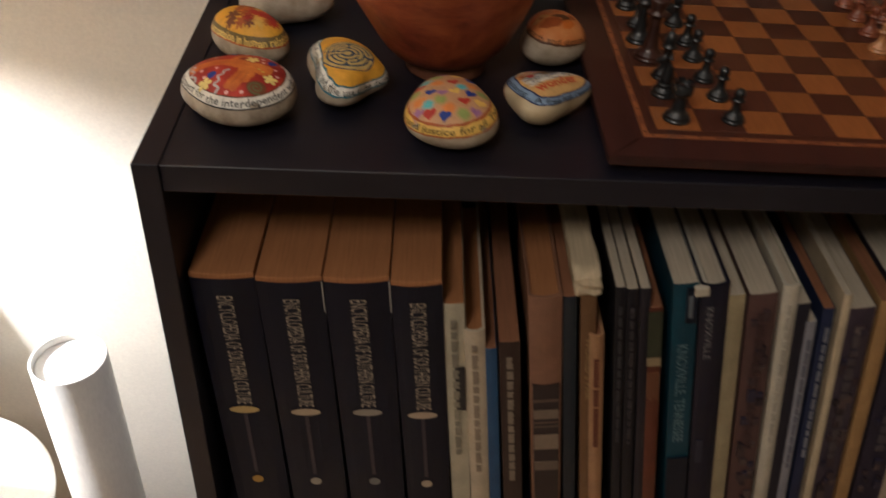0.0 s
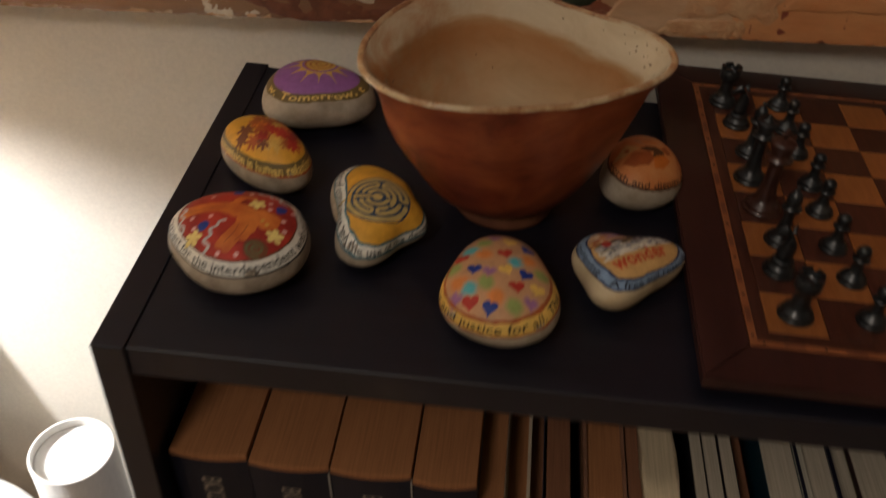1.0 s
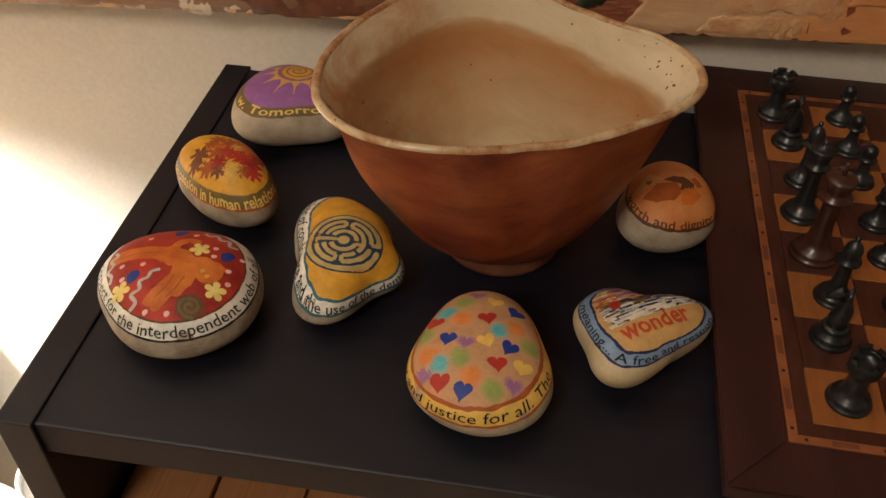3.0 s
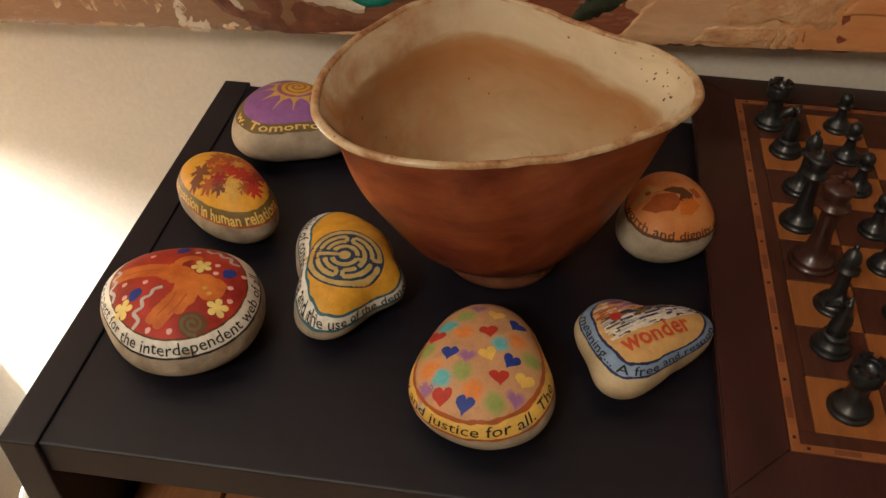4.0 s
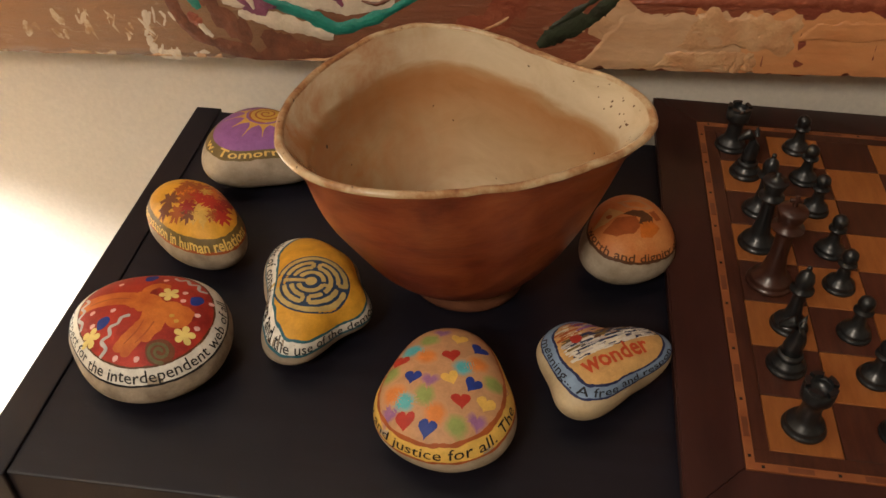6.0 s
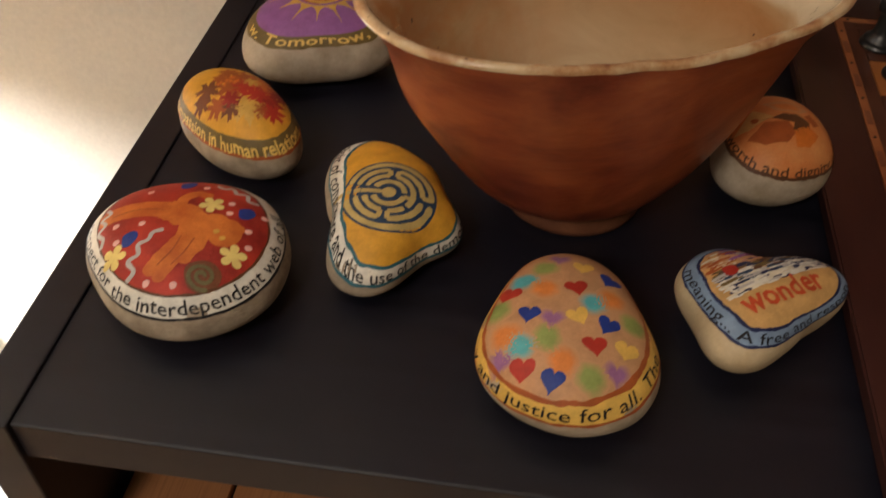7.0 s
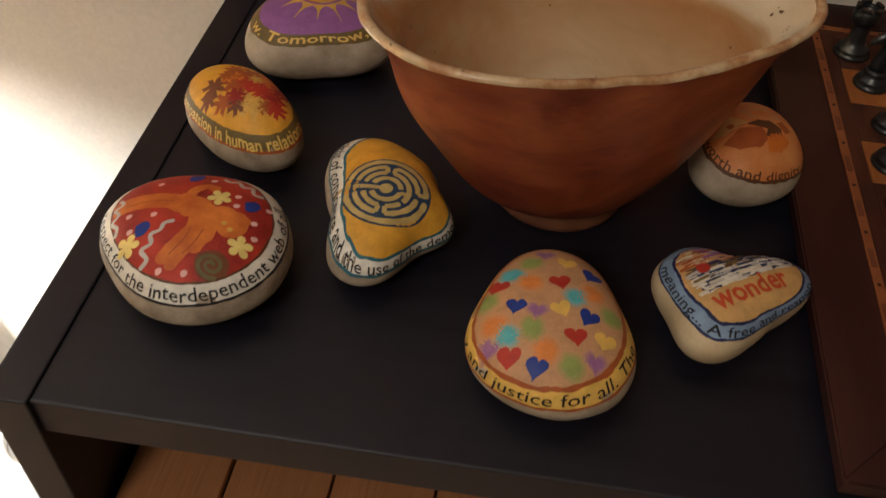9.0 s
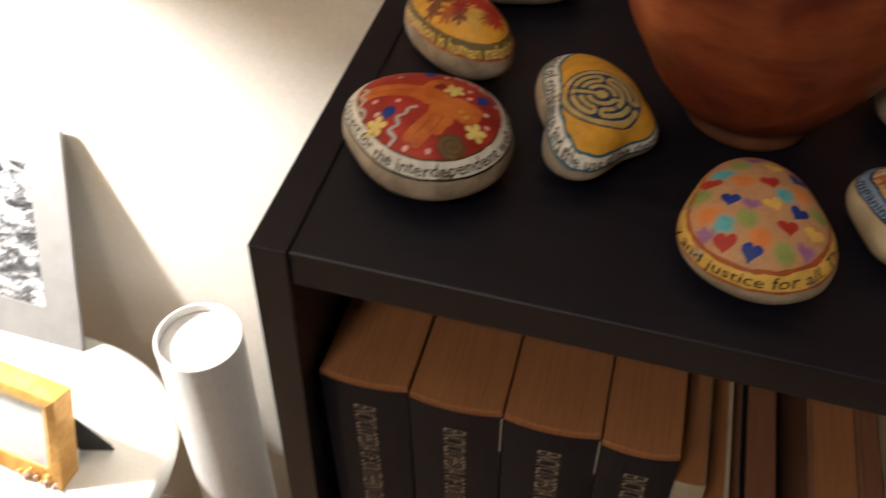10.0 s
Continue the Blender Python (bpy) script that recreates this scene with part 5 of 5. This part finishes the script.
# the plan is a full oval, a little squarer than an ellipse
vs = [(x * k, y * k, z) for x, y, z in vs for k in ((abs(x / math.hypot(x, y)) ** 2.4 + abs(y / math.hypot(x, y) / 0.86) ** 2.4) ** (-1 / 2.4),)]
mesh_part("tabletop", vs, fs, M["white_paint"], table)
vs, fs = lathe([(0.15, 0), (0.155, 0.01), (0.14, 0.022), (0.05, 0.035), (0.028, 0.07), (0.024, 0.3), (0.03, TZ - 0.06), (0.07, TZ - 0.031)], 40)
mesh_part("pedestal", vs, fs, M["white_paint"], table)

tube = tagged(new("mailing_tube"), "white cardboard mailing tube with plastic end cap", "mailing tube")
tube.location = (-0.192, 0.209, 0)
RT, HT = 0.0415, 0.755
vs, fs = lathe([(RT, 0.0), (RT, HT - 0.001), (RT - 0.0007, HT), (RT - 0.0028, HT), (RT - 0.0034, HT - 0.001), (RT - 0.0034, HT - 0.02)], 72)
mesh_part("tube_wall", vs, fs[:-2], M["paper_tube"], tube)
vs, fs = lathe([(RT - 0.004, HT - 0.03), (RT - 0.0036, HT - 0.010), (RT - 0.006, HT - 0.0095), (RT - 0.008, HT - 0.011), (0.001, HT - 0.011)], 72)
mesh_part("end_cap", vs, fs, M["plastic"], tube, "white plastic cap set into the end")

# matted photograph that leans on the wall
M["mat_board"] = pbr("grey_mat_board", (0.25, 0.24, 0.23), (0.29, 0.278, 0.265), 0.8, 30, 0.1, 500, spec=0.2)
m, n, l, b = node_mat("photo_print")
t1 = noise_node(n, l, 34, 7, 0.75, (1, 1, 1.6), 1.2)
rp = ramp_node(n, l, t1.outputs["Fac"], [(0.40, (0.02, 0.02, 0.02)), (0.50, (0.12, 0.12, 0.12)), (0.56, (0.5, 0.5, 0.5)), (0.64, (0.8, 0.8, 0.8))])
l.new(rp.outputs["Color"], b.inputs["Base Color"])
b.inputs["Roughness"].default_value = 0.25
M["photo"] = m
PW, PH, lean = 0.22, 0.282, 17.5
photo = tagged(new("matted_photograph"), "black and white photograph in grey mat leaning on the wall", "photograph")
photo.matrix_world = pose(-0.402, 0.271, TZ, -lean, 0, 0)
bm = bmesh.new()
add_box(bm, -PW, 0, 0, 0, 0.003, PH, 0.0004, 1)
part("backing_board", bm, M["mat_board"], photo, smooth=False)
o = [(-PW, 0), (0, 0), (0, PH), (-PW, PH)]
i = [(-PW + 0.043, 0.052), (-0.043, 0.052), (-0.043, PH - 0.046), (-PW + 0.043, PH - 0.046)]
vs = [(x, -0.0022, z) for x, z in o] + [(x, -0.0022, z) for x, z in i] + [(x * 0.994 - 0.0006, -0.0006, z) for x, z in i] + [(x, -0.0002, z) for x, z in o]
fs = [(k, (k + 1) % 4, 4 + (k + 1) % 4, 4 + k) for k in range(4)] + [(4 + k, 4 + (k + 1) % 4, 8 + (k + 1) % 4, 8 + k) for k in range(4)] + [(12 + k, 12 + (k + 1) % 4, (k + 1) % 4, k) for k in range(4)]
mesh_part("mat", vs, fs, M["mat_board"], photo, "grey card mat", smooth=False)
mesh_part("print", [(x, -0.0005, z) for x, z in ((-PW + 0.042, 0.051), (-0.042, 0.051), (-0.042, PH - 0.045), (-PW + 0.042, PH - 0.045))], [(0, 1, 2, 3)], M["photo"], photo, "black and white print of rocks", smooth=False)

# small gilt frame on an easel back
M["gilt"] = pbr("gilt", (0.55, 0.28, 0.06), (0.72, 0.42, 0.12), 0.38, 60, 0.2, 300, metal=0.55)
M["easel"] = pbr("black_card", (0.02, 0.02, 0.02), (0.035, 0.035, 0.035), 0.6, 40, 0.1, 400)
M["frame_print"] = pbr("pale_print", (0.50, 0.52, 0.52), (0.66, 0.66, 0.62), 0.3, 25, 0.0, 300)
FW, FH, FT, FM = 0.145, 0.122, 0.028, 0.0185
gilt = tagged(new("picture_frame"), "small gilt picture frame with beaded ornament on an easel back", "picture frame")
gilt.matrix_world = pose(-0.3285, 0.1028, TZ + 0.001, -17, 0, -6)
ins = [(-FW + FM, FM), (-FM, FM), (-FM, FH - FM), (-FW + FM, FH - FM)]
out = [(-FW, 0), (0, 0), (0, FH), (-FW, FH)]
for k in range(4):
    k2 = (k + 1) % 4
    bm = bmesh.new()
    q = [bm.verts.new((x, y, z)) for (x, z), y in ((out[k], 0.002), (out[k2], 0.002), (ins[k2], 0.005), (ins[k], 0.005), (out[k], FT), (out[k2], FT), (ins[k2], FT), (ins[k], FT))]
    mid = [bm.verts.new(((out[j][0] * 0.6 + ins[j][0] * 0.4), -0.002, (out[j][1] * 0.6 + ins[j][1] * 0.4))) for j in (k, k2)]
    for f in ((q[0], q[1], mid[1], mid[0]), (mid[0], mid[1], q[2], q[3]), (q[1], q[0], q[4], q[5]), (q[3], q[2], q[6], q[7]), (q[5], q[4], q[7], q[6]), (q[0], mid[0], q[3], q[7], q[4]), (q[2], mid[1], q[1], q[5], q[6])):
        bm.faces.new(f)
    bmesh.ops.recalc_face_normals(bm, faces=bm.faces)
    part("moulding", bm, M["gilt"], gilt, smooth=False)
box("picture", (-FW + FM * 0.9, 0.007, FM * 0.9), (-FM * 0.9, 0.009, FH - FM * 0.9), M["frame_print"], gilt, "pale print behind glass")
box("back_board", (-FW + 0.004, FT - 0.002, 0.004), (-0.004, FT + 0.001, FH - 0.004), M["easel"], gilt)
rnd = random.Random(8)
for k in range(16):
    vs, fs = lathe([(0.0003, -1), (0.6, -0.8), (1, 0), (0.6, 0.8), (0.0003, 1)], 10)
    sx = rnd.uniform(0.002, 0.0034)
    cx, cz = -0.006 - 0.0028 * k + rnd.uniform(-0.002, 0.002), 0.012 + 0.006 * math.sin(k * 0.8) + rnd.uniform(-0.002, 0.002)
    mesh_part("bead", [(cx + x * sx * 1.3, -0.003 + z * 0.002, cz + y * sx) for x, y, z in vs], fs, M["pink"] if k % 4 == 0 else M["gilt"], gilt)
leg = [(-0.046, FT + 0.001, 0.085), (-0.016, FT + 0.001, 0.085), (0.019, 0.0560, 0.026), (0.021, 0.0588, 0.0178), (-0.013, 0.0458, 0.0138)]
bm = bmesh.new()
fr = [bm.verts.new(p) for p in leg]
bk = [bm.verts.new((x, y + 0.0015, z + 0.001)) for x, y, z in leg]
bm.faces.new(fr)
bm.faces.new(list(reversed(bk)))
for k in range(5):
    bm.faces.new((fr[k], fr[(k + 1) % 5], bk[(k + 1) % 5], bk[k]))
bmesh.ops.recalc_face_normals(bm, faces=bm.faces)
part("easel_leg", bm, M["easel"], gilt, "black easel leg", smooth=False)

# ---------------- shaded floor lamp beside the table ----------------
m, n, l, b = node_mat("lamp_shade_fabric")
b.inputs["Base Color"].default_value = (0.75, 0.68, 0.55, 1)
b.inputs["Roughness"].default_value = 0.9
tr = n.new("ShaderNodeBsdfTranslucent")
tr.inputs["Color"].default_value = (0.80, 0.62, 0.40, 1)
mx = n.new("ShaderNodeMixShader")
mx.inputs["Fac"].default_value = 0.305
l.new(b.outputs["BSDF"], mx.inputs[1])
l.new(tr.outputs["BSDF"], mx.inputs[2])
l.new(mx.outputs["Shader"], n["Material Output"].inputs["Surface"])
M["shade"] = m
M["brass"] = pbr("brass", (0.42, 0.28, 0.10), (0.50, 0.34, 0.13), 0.3, 40, 0.0, 300, metal=1.0)
fl = tagged(new("floor_lamp"), "floor lamp with a pale fabric shade beside the table", "floor lamp")
fl.location = (LAMP.x, LAMP.y, 0)
SB, ST_ = LAMP.z - 0.066, LAMP.z + 0.15
vs = []
for r, z in ((0.150, SB), (0.105, ST_), (0.1035, ST_), (0.1485, SB)):
    vs += [(r * math.cos(2 * math.pi * k / 64), r * math.sin(2 * math.pi * k / 64), z) for k in range(64)]
mesh_part("shade", vs, [(q * 64 + k, q * 64 + (k + 1) % 64, ((q + 1) % 4) * 64 + (k + 1) % 64, ((q + 1) % 4) * 64 + k) for q in range(4) for k in range(64)], M["shade"], fl, "pale fabric shade")
vs, fs = lathe([(0.12, 0), (0.125, 0.012), (0.02, 0.03), (0.009, 0.05), (0.009, LAMP.z - 0.095), (0.016, LAMP.z - 0.09), (0.016, LAMP.z - 0.05)], 32)
mesh_part("stand", vs, fs, M["brass"], fl)

# ---------------- painting on the wall ----------------
def canvas_mat():
    m, n, l, b = node_mat("oil_paint")
    coord = n.new("ShaderNodeTexCoord")
    sep = n.new("ShaderNodeSeparateXYZ")
    l.new(coord.outputs["Object"], sep.inputs["Vector"])
    big = noise_node(n, l, 14, 5, 0.65, (1, 1, 2.2), 0.8)
    add = n.new("ShaderNodeMath")
    add.operation = "MULTIPLY_ADD"
    add.inputs[1].default_value = 0.16
    l.new(big.outputs["Fac"], add.inputs[0])
    l.new(sep.outputs["X"], add.inputs[2])
    mr = n.new("ShaderNodeMapRange")
    mr.inputs["From Min"].default_value, mr.inputs["From Max"].default_value = -0.42, 0.78
    l.new(add.outputs["Value"], mr.inputs["Value"])
    ramp = ramp_node(n, l, mr.outputs["Result"], [(0.10, (0.42, 0.21, 0.095)), (0.26, (0.38, 0.20, 0.095)), (0.36, (0.25, 0.135, 0.065)), (0.42, (0.22, 0.09, 0.045)), (0.52, (0.27, 0.085, 0.04)), (0.62, (0.30, 0.085, 0.04)), (0.72, (0.24, 0.05, 0.03)), (0.95, (0.30, 0.06, 0.03))])
    knife = noise_node(n, l, 60, 4, 0.6, (0.5, 1, 1.6), 1.5)
    light = ramp_node(n, l, knife.outputs["Fac"], [(0.62, (0, 0, 0)), (0.68, (1, 1, 1))])
    mix = n.new("ShaderNodeMix")
    mix.data_type = "RGBA"
    mul = n.new("ShaderNodeMath")
    mul.operation = "MULTIPLY"
    mul.inputs[1].default_value = 0.22
    l.new(light.outputs["Color"], mul.inputs[0])
    l.new(mul.outputs["Value"], mix.inputs["Factor"])
    l.new(ramp.outputs["Color"], mix.inputs["A"])
    mix.inputs["B"].default_value = (0.66, 0.48, 0.30, 1)
    l.new(mix.outputs["Result"], b.inputs["Base Color"])
    b.inputs["Roughness"].default_value = 0.45
    fine = noise_node(n, l, 120, 5, 0.7, (0.3, 1, 1.5), 1.0)
    bp = n.new("ShaderNodeBump")
    bp.inputs["Strength"].default_value, bp.inputs["Distance"].default_value = 0.6, 0.003
    l.new(fine.outputs["Fac"], bp.inputs["Height"])
    l.new(bp.outputs["Normal"], b.inputs["Normal"])
    return m


M["oil"] = canvas_mat()
M["canvas_edge"] = pbr("canvas_edge", (0.55, 0.48, 0.36), (0.62, 0.55, 0.42), 0.9, 40, 0.3, 400)
PX0, PX1, PZ, PHH, PTH = -0.60, 0.72, 1.1855, 0.70, 0.034
painting = tagged(new("painting"), "unframed abstract oil painting in browns, peach and teal", "painting")
painting.matrix_world = Matrix.Translation((0.09, WALL - PTH - 0.0006, PZ)) @ Matrix.Rotation(radians(-3.1), 4, "Y")
N = 260
vs, fs = [], []
for k in range(N + 1):
    x = PX0 + (PX1 - PX0) * k / N
    ragged = 0.0022 * noise.noise(Vector((x * 60, 0, 0))) + 0.0014 * noise.noise(Vector((x * 190, 4, 0)))
    vs += [(x, 0, ragged), (x, -0.0015 + 0.001 * noise.noise(Vector((x * 90, 7, 0))), 0.006 + ragged), (x, 0, PHH), (x, PTH, PHH), (x, PTH, ragged)]
for k in range(N):
    a, b2 = 5 * k, 5 * k + 5
    for q in range(5):
        q2 = (q + 1) % 5
        fs.append((a + q, b2 + q, b2 + q2, a + q2))
fs += [(0, 1, 2, 3, 4), tuple(5 * N + q for q in (4, 3, 2, 1, 0))]
mesh_part("canvas", vs, fs, M["oil"], painting, "thick ragged oil paint")


def dab(pts, width, material, lift):
    """thick stroke of paint on the canvas, (x, z) points."""
    n = 26
    vs, fs = [], []
    P = [Vector(p) for p in pts]
    for k in range(n + 1):
        t = k / n * (len(P) - 1)
        i = min(int(t), len(P) - 2)
        u = t - i
        p0, p1, p2, p3 = (P[max(0, min(len(P) - 1, j))] for j in (i - 1, i, i + 1, i + 2))
        c = 0.5 * (2 * p1 + (p2 - p0) * u + (2 * p0 - 5 * p1 + 4 * p2 - p3) * u * u + (3 * p1 - p0 - 3 * p2 + p3) * u ** 3)
        d = ((p2 - p0) if i else (p2 - p1)).normalized()
        w = width * (0.25 + 0.75 * math.sin(math.pi * (k + 0.8) / (n + 1.6)) ** 0.6) * (1 + 0.35 * noise.noise(Vector((c.x * 120, c.y * 120, width * 999))) + 0.45 * noise.noise(Vector((c.x * 430, c.y * 430, width * 777))))
        for s, y in ((-1, 0.0), (-0.5, 0.7), (0, 1.0), (0.5, 0.7), (1, 0.0)):
            vs.append((c.x - d.y * w * s / 2, -0.0012 - lift * (0.4 + y), c.y + d.x * w * s / 2))
    for k in range(n):
        for q in range(4):
            fs.append((5 * k + q, 5 * k + q + 1, 5 * k + 5 + q + 1, 5 * k + 5 + q))
    mesh_part("brush_stroke", vs, fs, material, painting)


M["p_teal"] = pbr("oil_teal", (0.01, 0.17, 0.13), (0.02, 0.26, 0.20), 0.4, 80, 0.5, 300, bdist=0.002)
M["p_white"] = pbr("oil_white", (0.60, 0.50, 0.38), (0.72, 0.63, 0.50), 0.4, 80, 0.5, 300, bdist=0.002)
M["p_brown"] = pbr("oil_brown", (0.13, 0.045, 0.025), (0.22, 0.08, 0.04), 0.4, 80, 0.5, 300, bdist=0.002)
M["p_red"] = pbr("oil_red", (0.25, 0.06, 0.03), (0.34, 0.10, 0.05), 0.4, 80, 0.5, 300, bdist=0.002)
M["p_peach"] = pbr("oil_peach", (0.58, 0.30, 0.14), (0.68, 0.42, 0.22), 0.4, 60, 0.5, 300, bdist=0.002)
M["p_plum"] = pbr("oil_plum", (0.16, 0.04, 0.09), (0.26, 0.08, 0.14), 0.4, 80, 0.5, 300, bdist=0.002)
M["p_green"] = pbr("oil_green", (0.022, 0.020, 0.012), (0.045, 0.058, 0.030), 0.4, 60, 0.5, 300, bdist=0.002)
M["p_cream"] = pbr("oil_cream", (0.46, 0.26, 0.12), (0.70, 0.56, 0.38), 0.4, 120, 0.5, 300, bdist=0.002, lo=0.40, hi=0.58)
M["p_sand"] = pbr("oil_sand", (0.56, 0.32, 0.165), (0.66, 0.42, 0.24), 0.45, 30, 0.5, 160, bdist=0.0011, stretch=(0.5, 1, 1.5))
M["p_apricot"] = pbr("oil_apricot", (0.60, 0.24, 0.085), (0.66, 0.32, 0.13), 0.45, 24, 0.5, 160, bdist=0.0011, stretch=(0.5, 1, 1.5))


def smear(x0, x1, z0, z1, material, lift, seed, skew=0.0, rough=0.004, rise=0.0):
    """flat patch of paint laid with a knife, with a torn outline."""
    nx, nz = max(10, int((x1 - x0) * 500)), 10
    vs, fs = [], []
    for i in range(nx + 1):
        for j in range(nz + 1):
            u, v = i / nx, j / nz
            z = z0 + (z1 - z0) * v + rise * u
            x = x0 + (x1 - x0) * u + skew * v * (1 - u)
            q = Vector((x * 70, z * 70, seed))
            ex, ez = noise.noise(q) + 0.7 * noise.noise(q * 3.1), noise.noise(q + Vector((9, 5, 2))) + 0.7 * noise.noise(q * 2.7 + Vector((1, 2, 3)))
            x += rough * ex * abs(2 * u - 1) ** 6 * (1 if x1 - x0 > 0.05 else 0.6)
            z += rough * ez * abs(2 * v - 1) ** 4
            edge = 1.0 if 0 < i < nx and 0 < j < nz else 0.0
            vs.append((x, -0.0012 - lift * (0.3 + 0.7 * edge) - 0.0008 * edge * max(0, noise.noise(Vector((x * 50, z * 160, seed)))), max(z, 0.0006)))
    for i in range(nx):
        for j in range(nz):
            a = i * (nz + 1) + j
            fs.append((a, a + nz + 1, a + nz + 2, a + 1))
    mesh_part("knife_smear", vs, fs, material, painting)


def scumble(x, z, w, h, n, material, seed, lift=0.0005):
    """broken patch of small dry strokes."""
    r = random.Random(seed)
    for k in range(n):
        cx, cz = x + r.uniform(-0.5, 0.5) * w, max(0.003, z + r.uniform(-0.5, 0.5) * h)
        ln, dr = r.uniform(0.30, 0.8) * h, r.uniform(-0.5, 0.5)
        dab([(cx - dr * ln, cz - ln / 2), (cx + r.uniform(-0.001, 0.001), cz), (cx + dr * ln, cz + ln / 2)], r.uniform(0.22, 0.55) * w, material, lift * 0.4 + 0.00002 * k)


# broad areas
smear(0.235, 0.715, 0.0, 0.043, M["p_apricot"], 0.0006, 3.0, 0.004)
smear(0.165, 0.270, 0.001, 0.041, M["p_sand"], 0.0012, 7.0, 0.032, 0.005)
smear(0.215, 0.268, 0.003, 0.015, M["p_peach"], 0.0016, 5.0, 0.01, 0.004, 0.002)
smear(0.225, 0.30, 0.016, 0.041, M["p_peach"], 0.0014, 9.0, 0.014, 0.008)
smear(0.30, 0.52, 0.024, 0.038, M["p_apricot"], 0.0012, 8.0, 0.01, 0.004)
scumble(0.185, 0.036, 0.05, 0.016, 9, M["p_sand"], 31, 0.0012)
scumble(0.268, 0.010, 0.018, 0.012, 7, M["p_peach"], 33, 0.003)
dab([(0.20, 0.047), (0.30, 0.049), (0.45, 0.050), (0.68, 0.052)], 0.007, M["p_red"], 0.0008)
dab([(0.141, 0.0165), (0.1536, 0.0250), (0.1753, 0.0372), (0.193, 0.055)], 0.013, M["p_green"], 0.0010)
dab([(0.150, 0.030), (0.172, 0.046), (0.186, 0.060)], 0.005, M["p_green"], 0.0010)
dab([(0.02, 0.006), (0.07, 0.016), (0.12, 0.040), (0.14, 0.060)], 0.020, M["p_red"], 0.0005)
dab([(0.10, 0.024), (0.115, 0.031), (0.122, 0.036)], 0.003, M["p_peach"], 0.0006)
# curves round the white field
smear(-0.030, 0.046, 0.036, 0.066, M["p_white"], 0.0006, 2.0, -0.02, 0.006)
dab([(-0.060, 0.0345), (-0.042, 0.0310), (-0.022, 0.0265), (0.004, 0.0190)], 0.0115, M["p_white"], 0.0009)
dab([(-0.072, 0.050), (-0.064, 0.043), (-0.054, 0.040)], 0.008, M["p_white"], 0.0010)
dab([(-0.058, 0.0455), (-0.050, 0.0400), (-0.040, 0.0345)], 0.014, M["p_plum"], 0.0011)
dab([(-0.050, 0.052), (-0.040, 0.044), (-0.032, 0.040)], 0.009, M["p_plum"], 0.0012)
dab([(-0.054, 0.047), (-0.050, 0.043), (-0.048, 0.038)], 0.005, M["p_white"], 0.0015)
dab([(-0.108, 0.058), (-0.104, 0.034), (-0.094, 0.019), (-0.0765, 0.010), (-0.050, 0.0052), (-0.012, 0.005), (0.03, 0.011)], 0.012, M["p_brown"], 0.0006)
dab([(-0.086, 0.060), (-0.080, 0.040), (-0.064, 0.024), (-0.036, 0.014), (-0.006, 0.010)], 0.017, M["p_brown"], 0.0005)
dab([(-0.0425, 0.046), (-0.0358, 0.0425), (-0.020, 0.0376), (-0.0053, 0.0308), (0.0063, 0.0250), (0.0216, 0.0284), (0.0421, 0.0373), (0.0640, 0.0500)], 0.0100, M["p_teal"], 0.0013)
dab([(0.004, 0.050), (0.010, 0.046), (0.013, 0.041)], 0.006, M["p_plum"], 0.0012)
dab([(0.026, 0.045), (0.036, 0.043), (0.046, 0.047)], 0.003, M["p_brown"], 0.0012)
dab([(-0.0945, 0.050), (-0.090, 0.043), (-0.087, 0.037)], 0.009, M["p_teal"], 0.0007)
dab([(-0.096, 0.034), (-0.092, 0.029), (-0.088, 0.026)], 0.008, M["p_red"], 0.0009)
dab([(-0.0895, 0.0265), (-0.086, 0.021), (-0.0815, 0.0165)], 0.0042, M["p_white"], 0.0012)
for x, z, w, h, n, mt in (
    (-0.125, 0.025, 0.010, 0.016, 6, "p_white"), (-0.1115, 0.027, 0.013, 0.012, 6, "p_white"), (-0.122, 0.006, 0.017, 0.012, 8, "p_white"), (-0.127, 0.014, 0.004, 0.014, 3, "p_cream"),
    (-0.154, 0.024, 0.007, 0.018, 5, "p_cream"), (-0.141, 0.018, 0.009, 0.010, 4, "p_cream"), (-0.174, 0.022, 0.012, 0.020, 7, "p_cream"), (-0.196, 0.022, 0.012, 0.016, 4, "p_cream"), (-0.180, 0.049, 0.012, 0.008, 4, "p_cream"), (-0.215, 0.020, 0.020, 0.014, 4, "p_cream"),
    (-0.047, 0.0045, 0.016, 0.006, 7, "p_white"), (-0.030, 0.004, 0.012, 0.005, 5, "p_cream"), (-0.098, 0.004, 0.014, 0.004, 3, "p_white"),
):
    scumble(x, z, w, h, n, M[mt], int(-x * 9000))
rnd = random.Random(11)
for k in range(22):
    x = rnd.uniform(-0.34, -0.02)
    smear(x, x + rnd.uniform(0.006, 0.022), 0.0, rnd.uniform(0.0012, 0.0035), M["p_cream"] if k % 3 else M["p_sand"], 0.0005, k * 1.7, 0.0, 0.003)
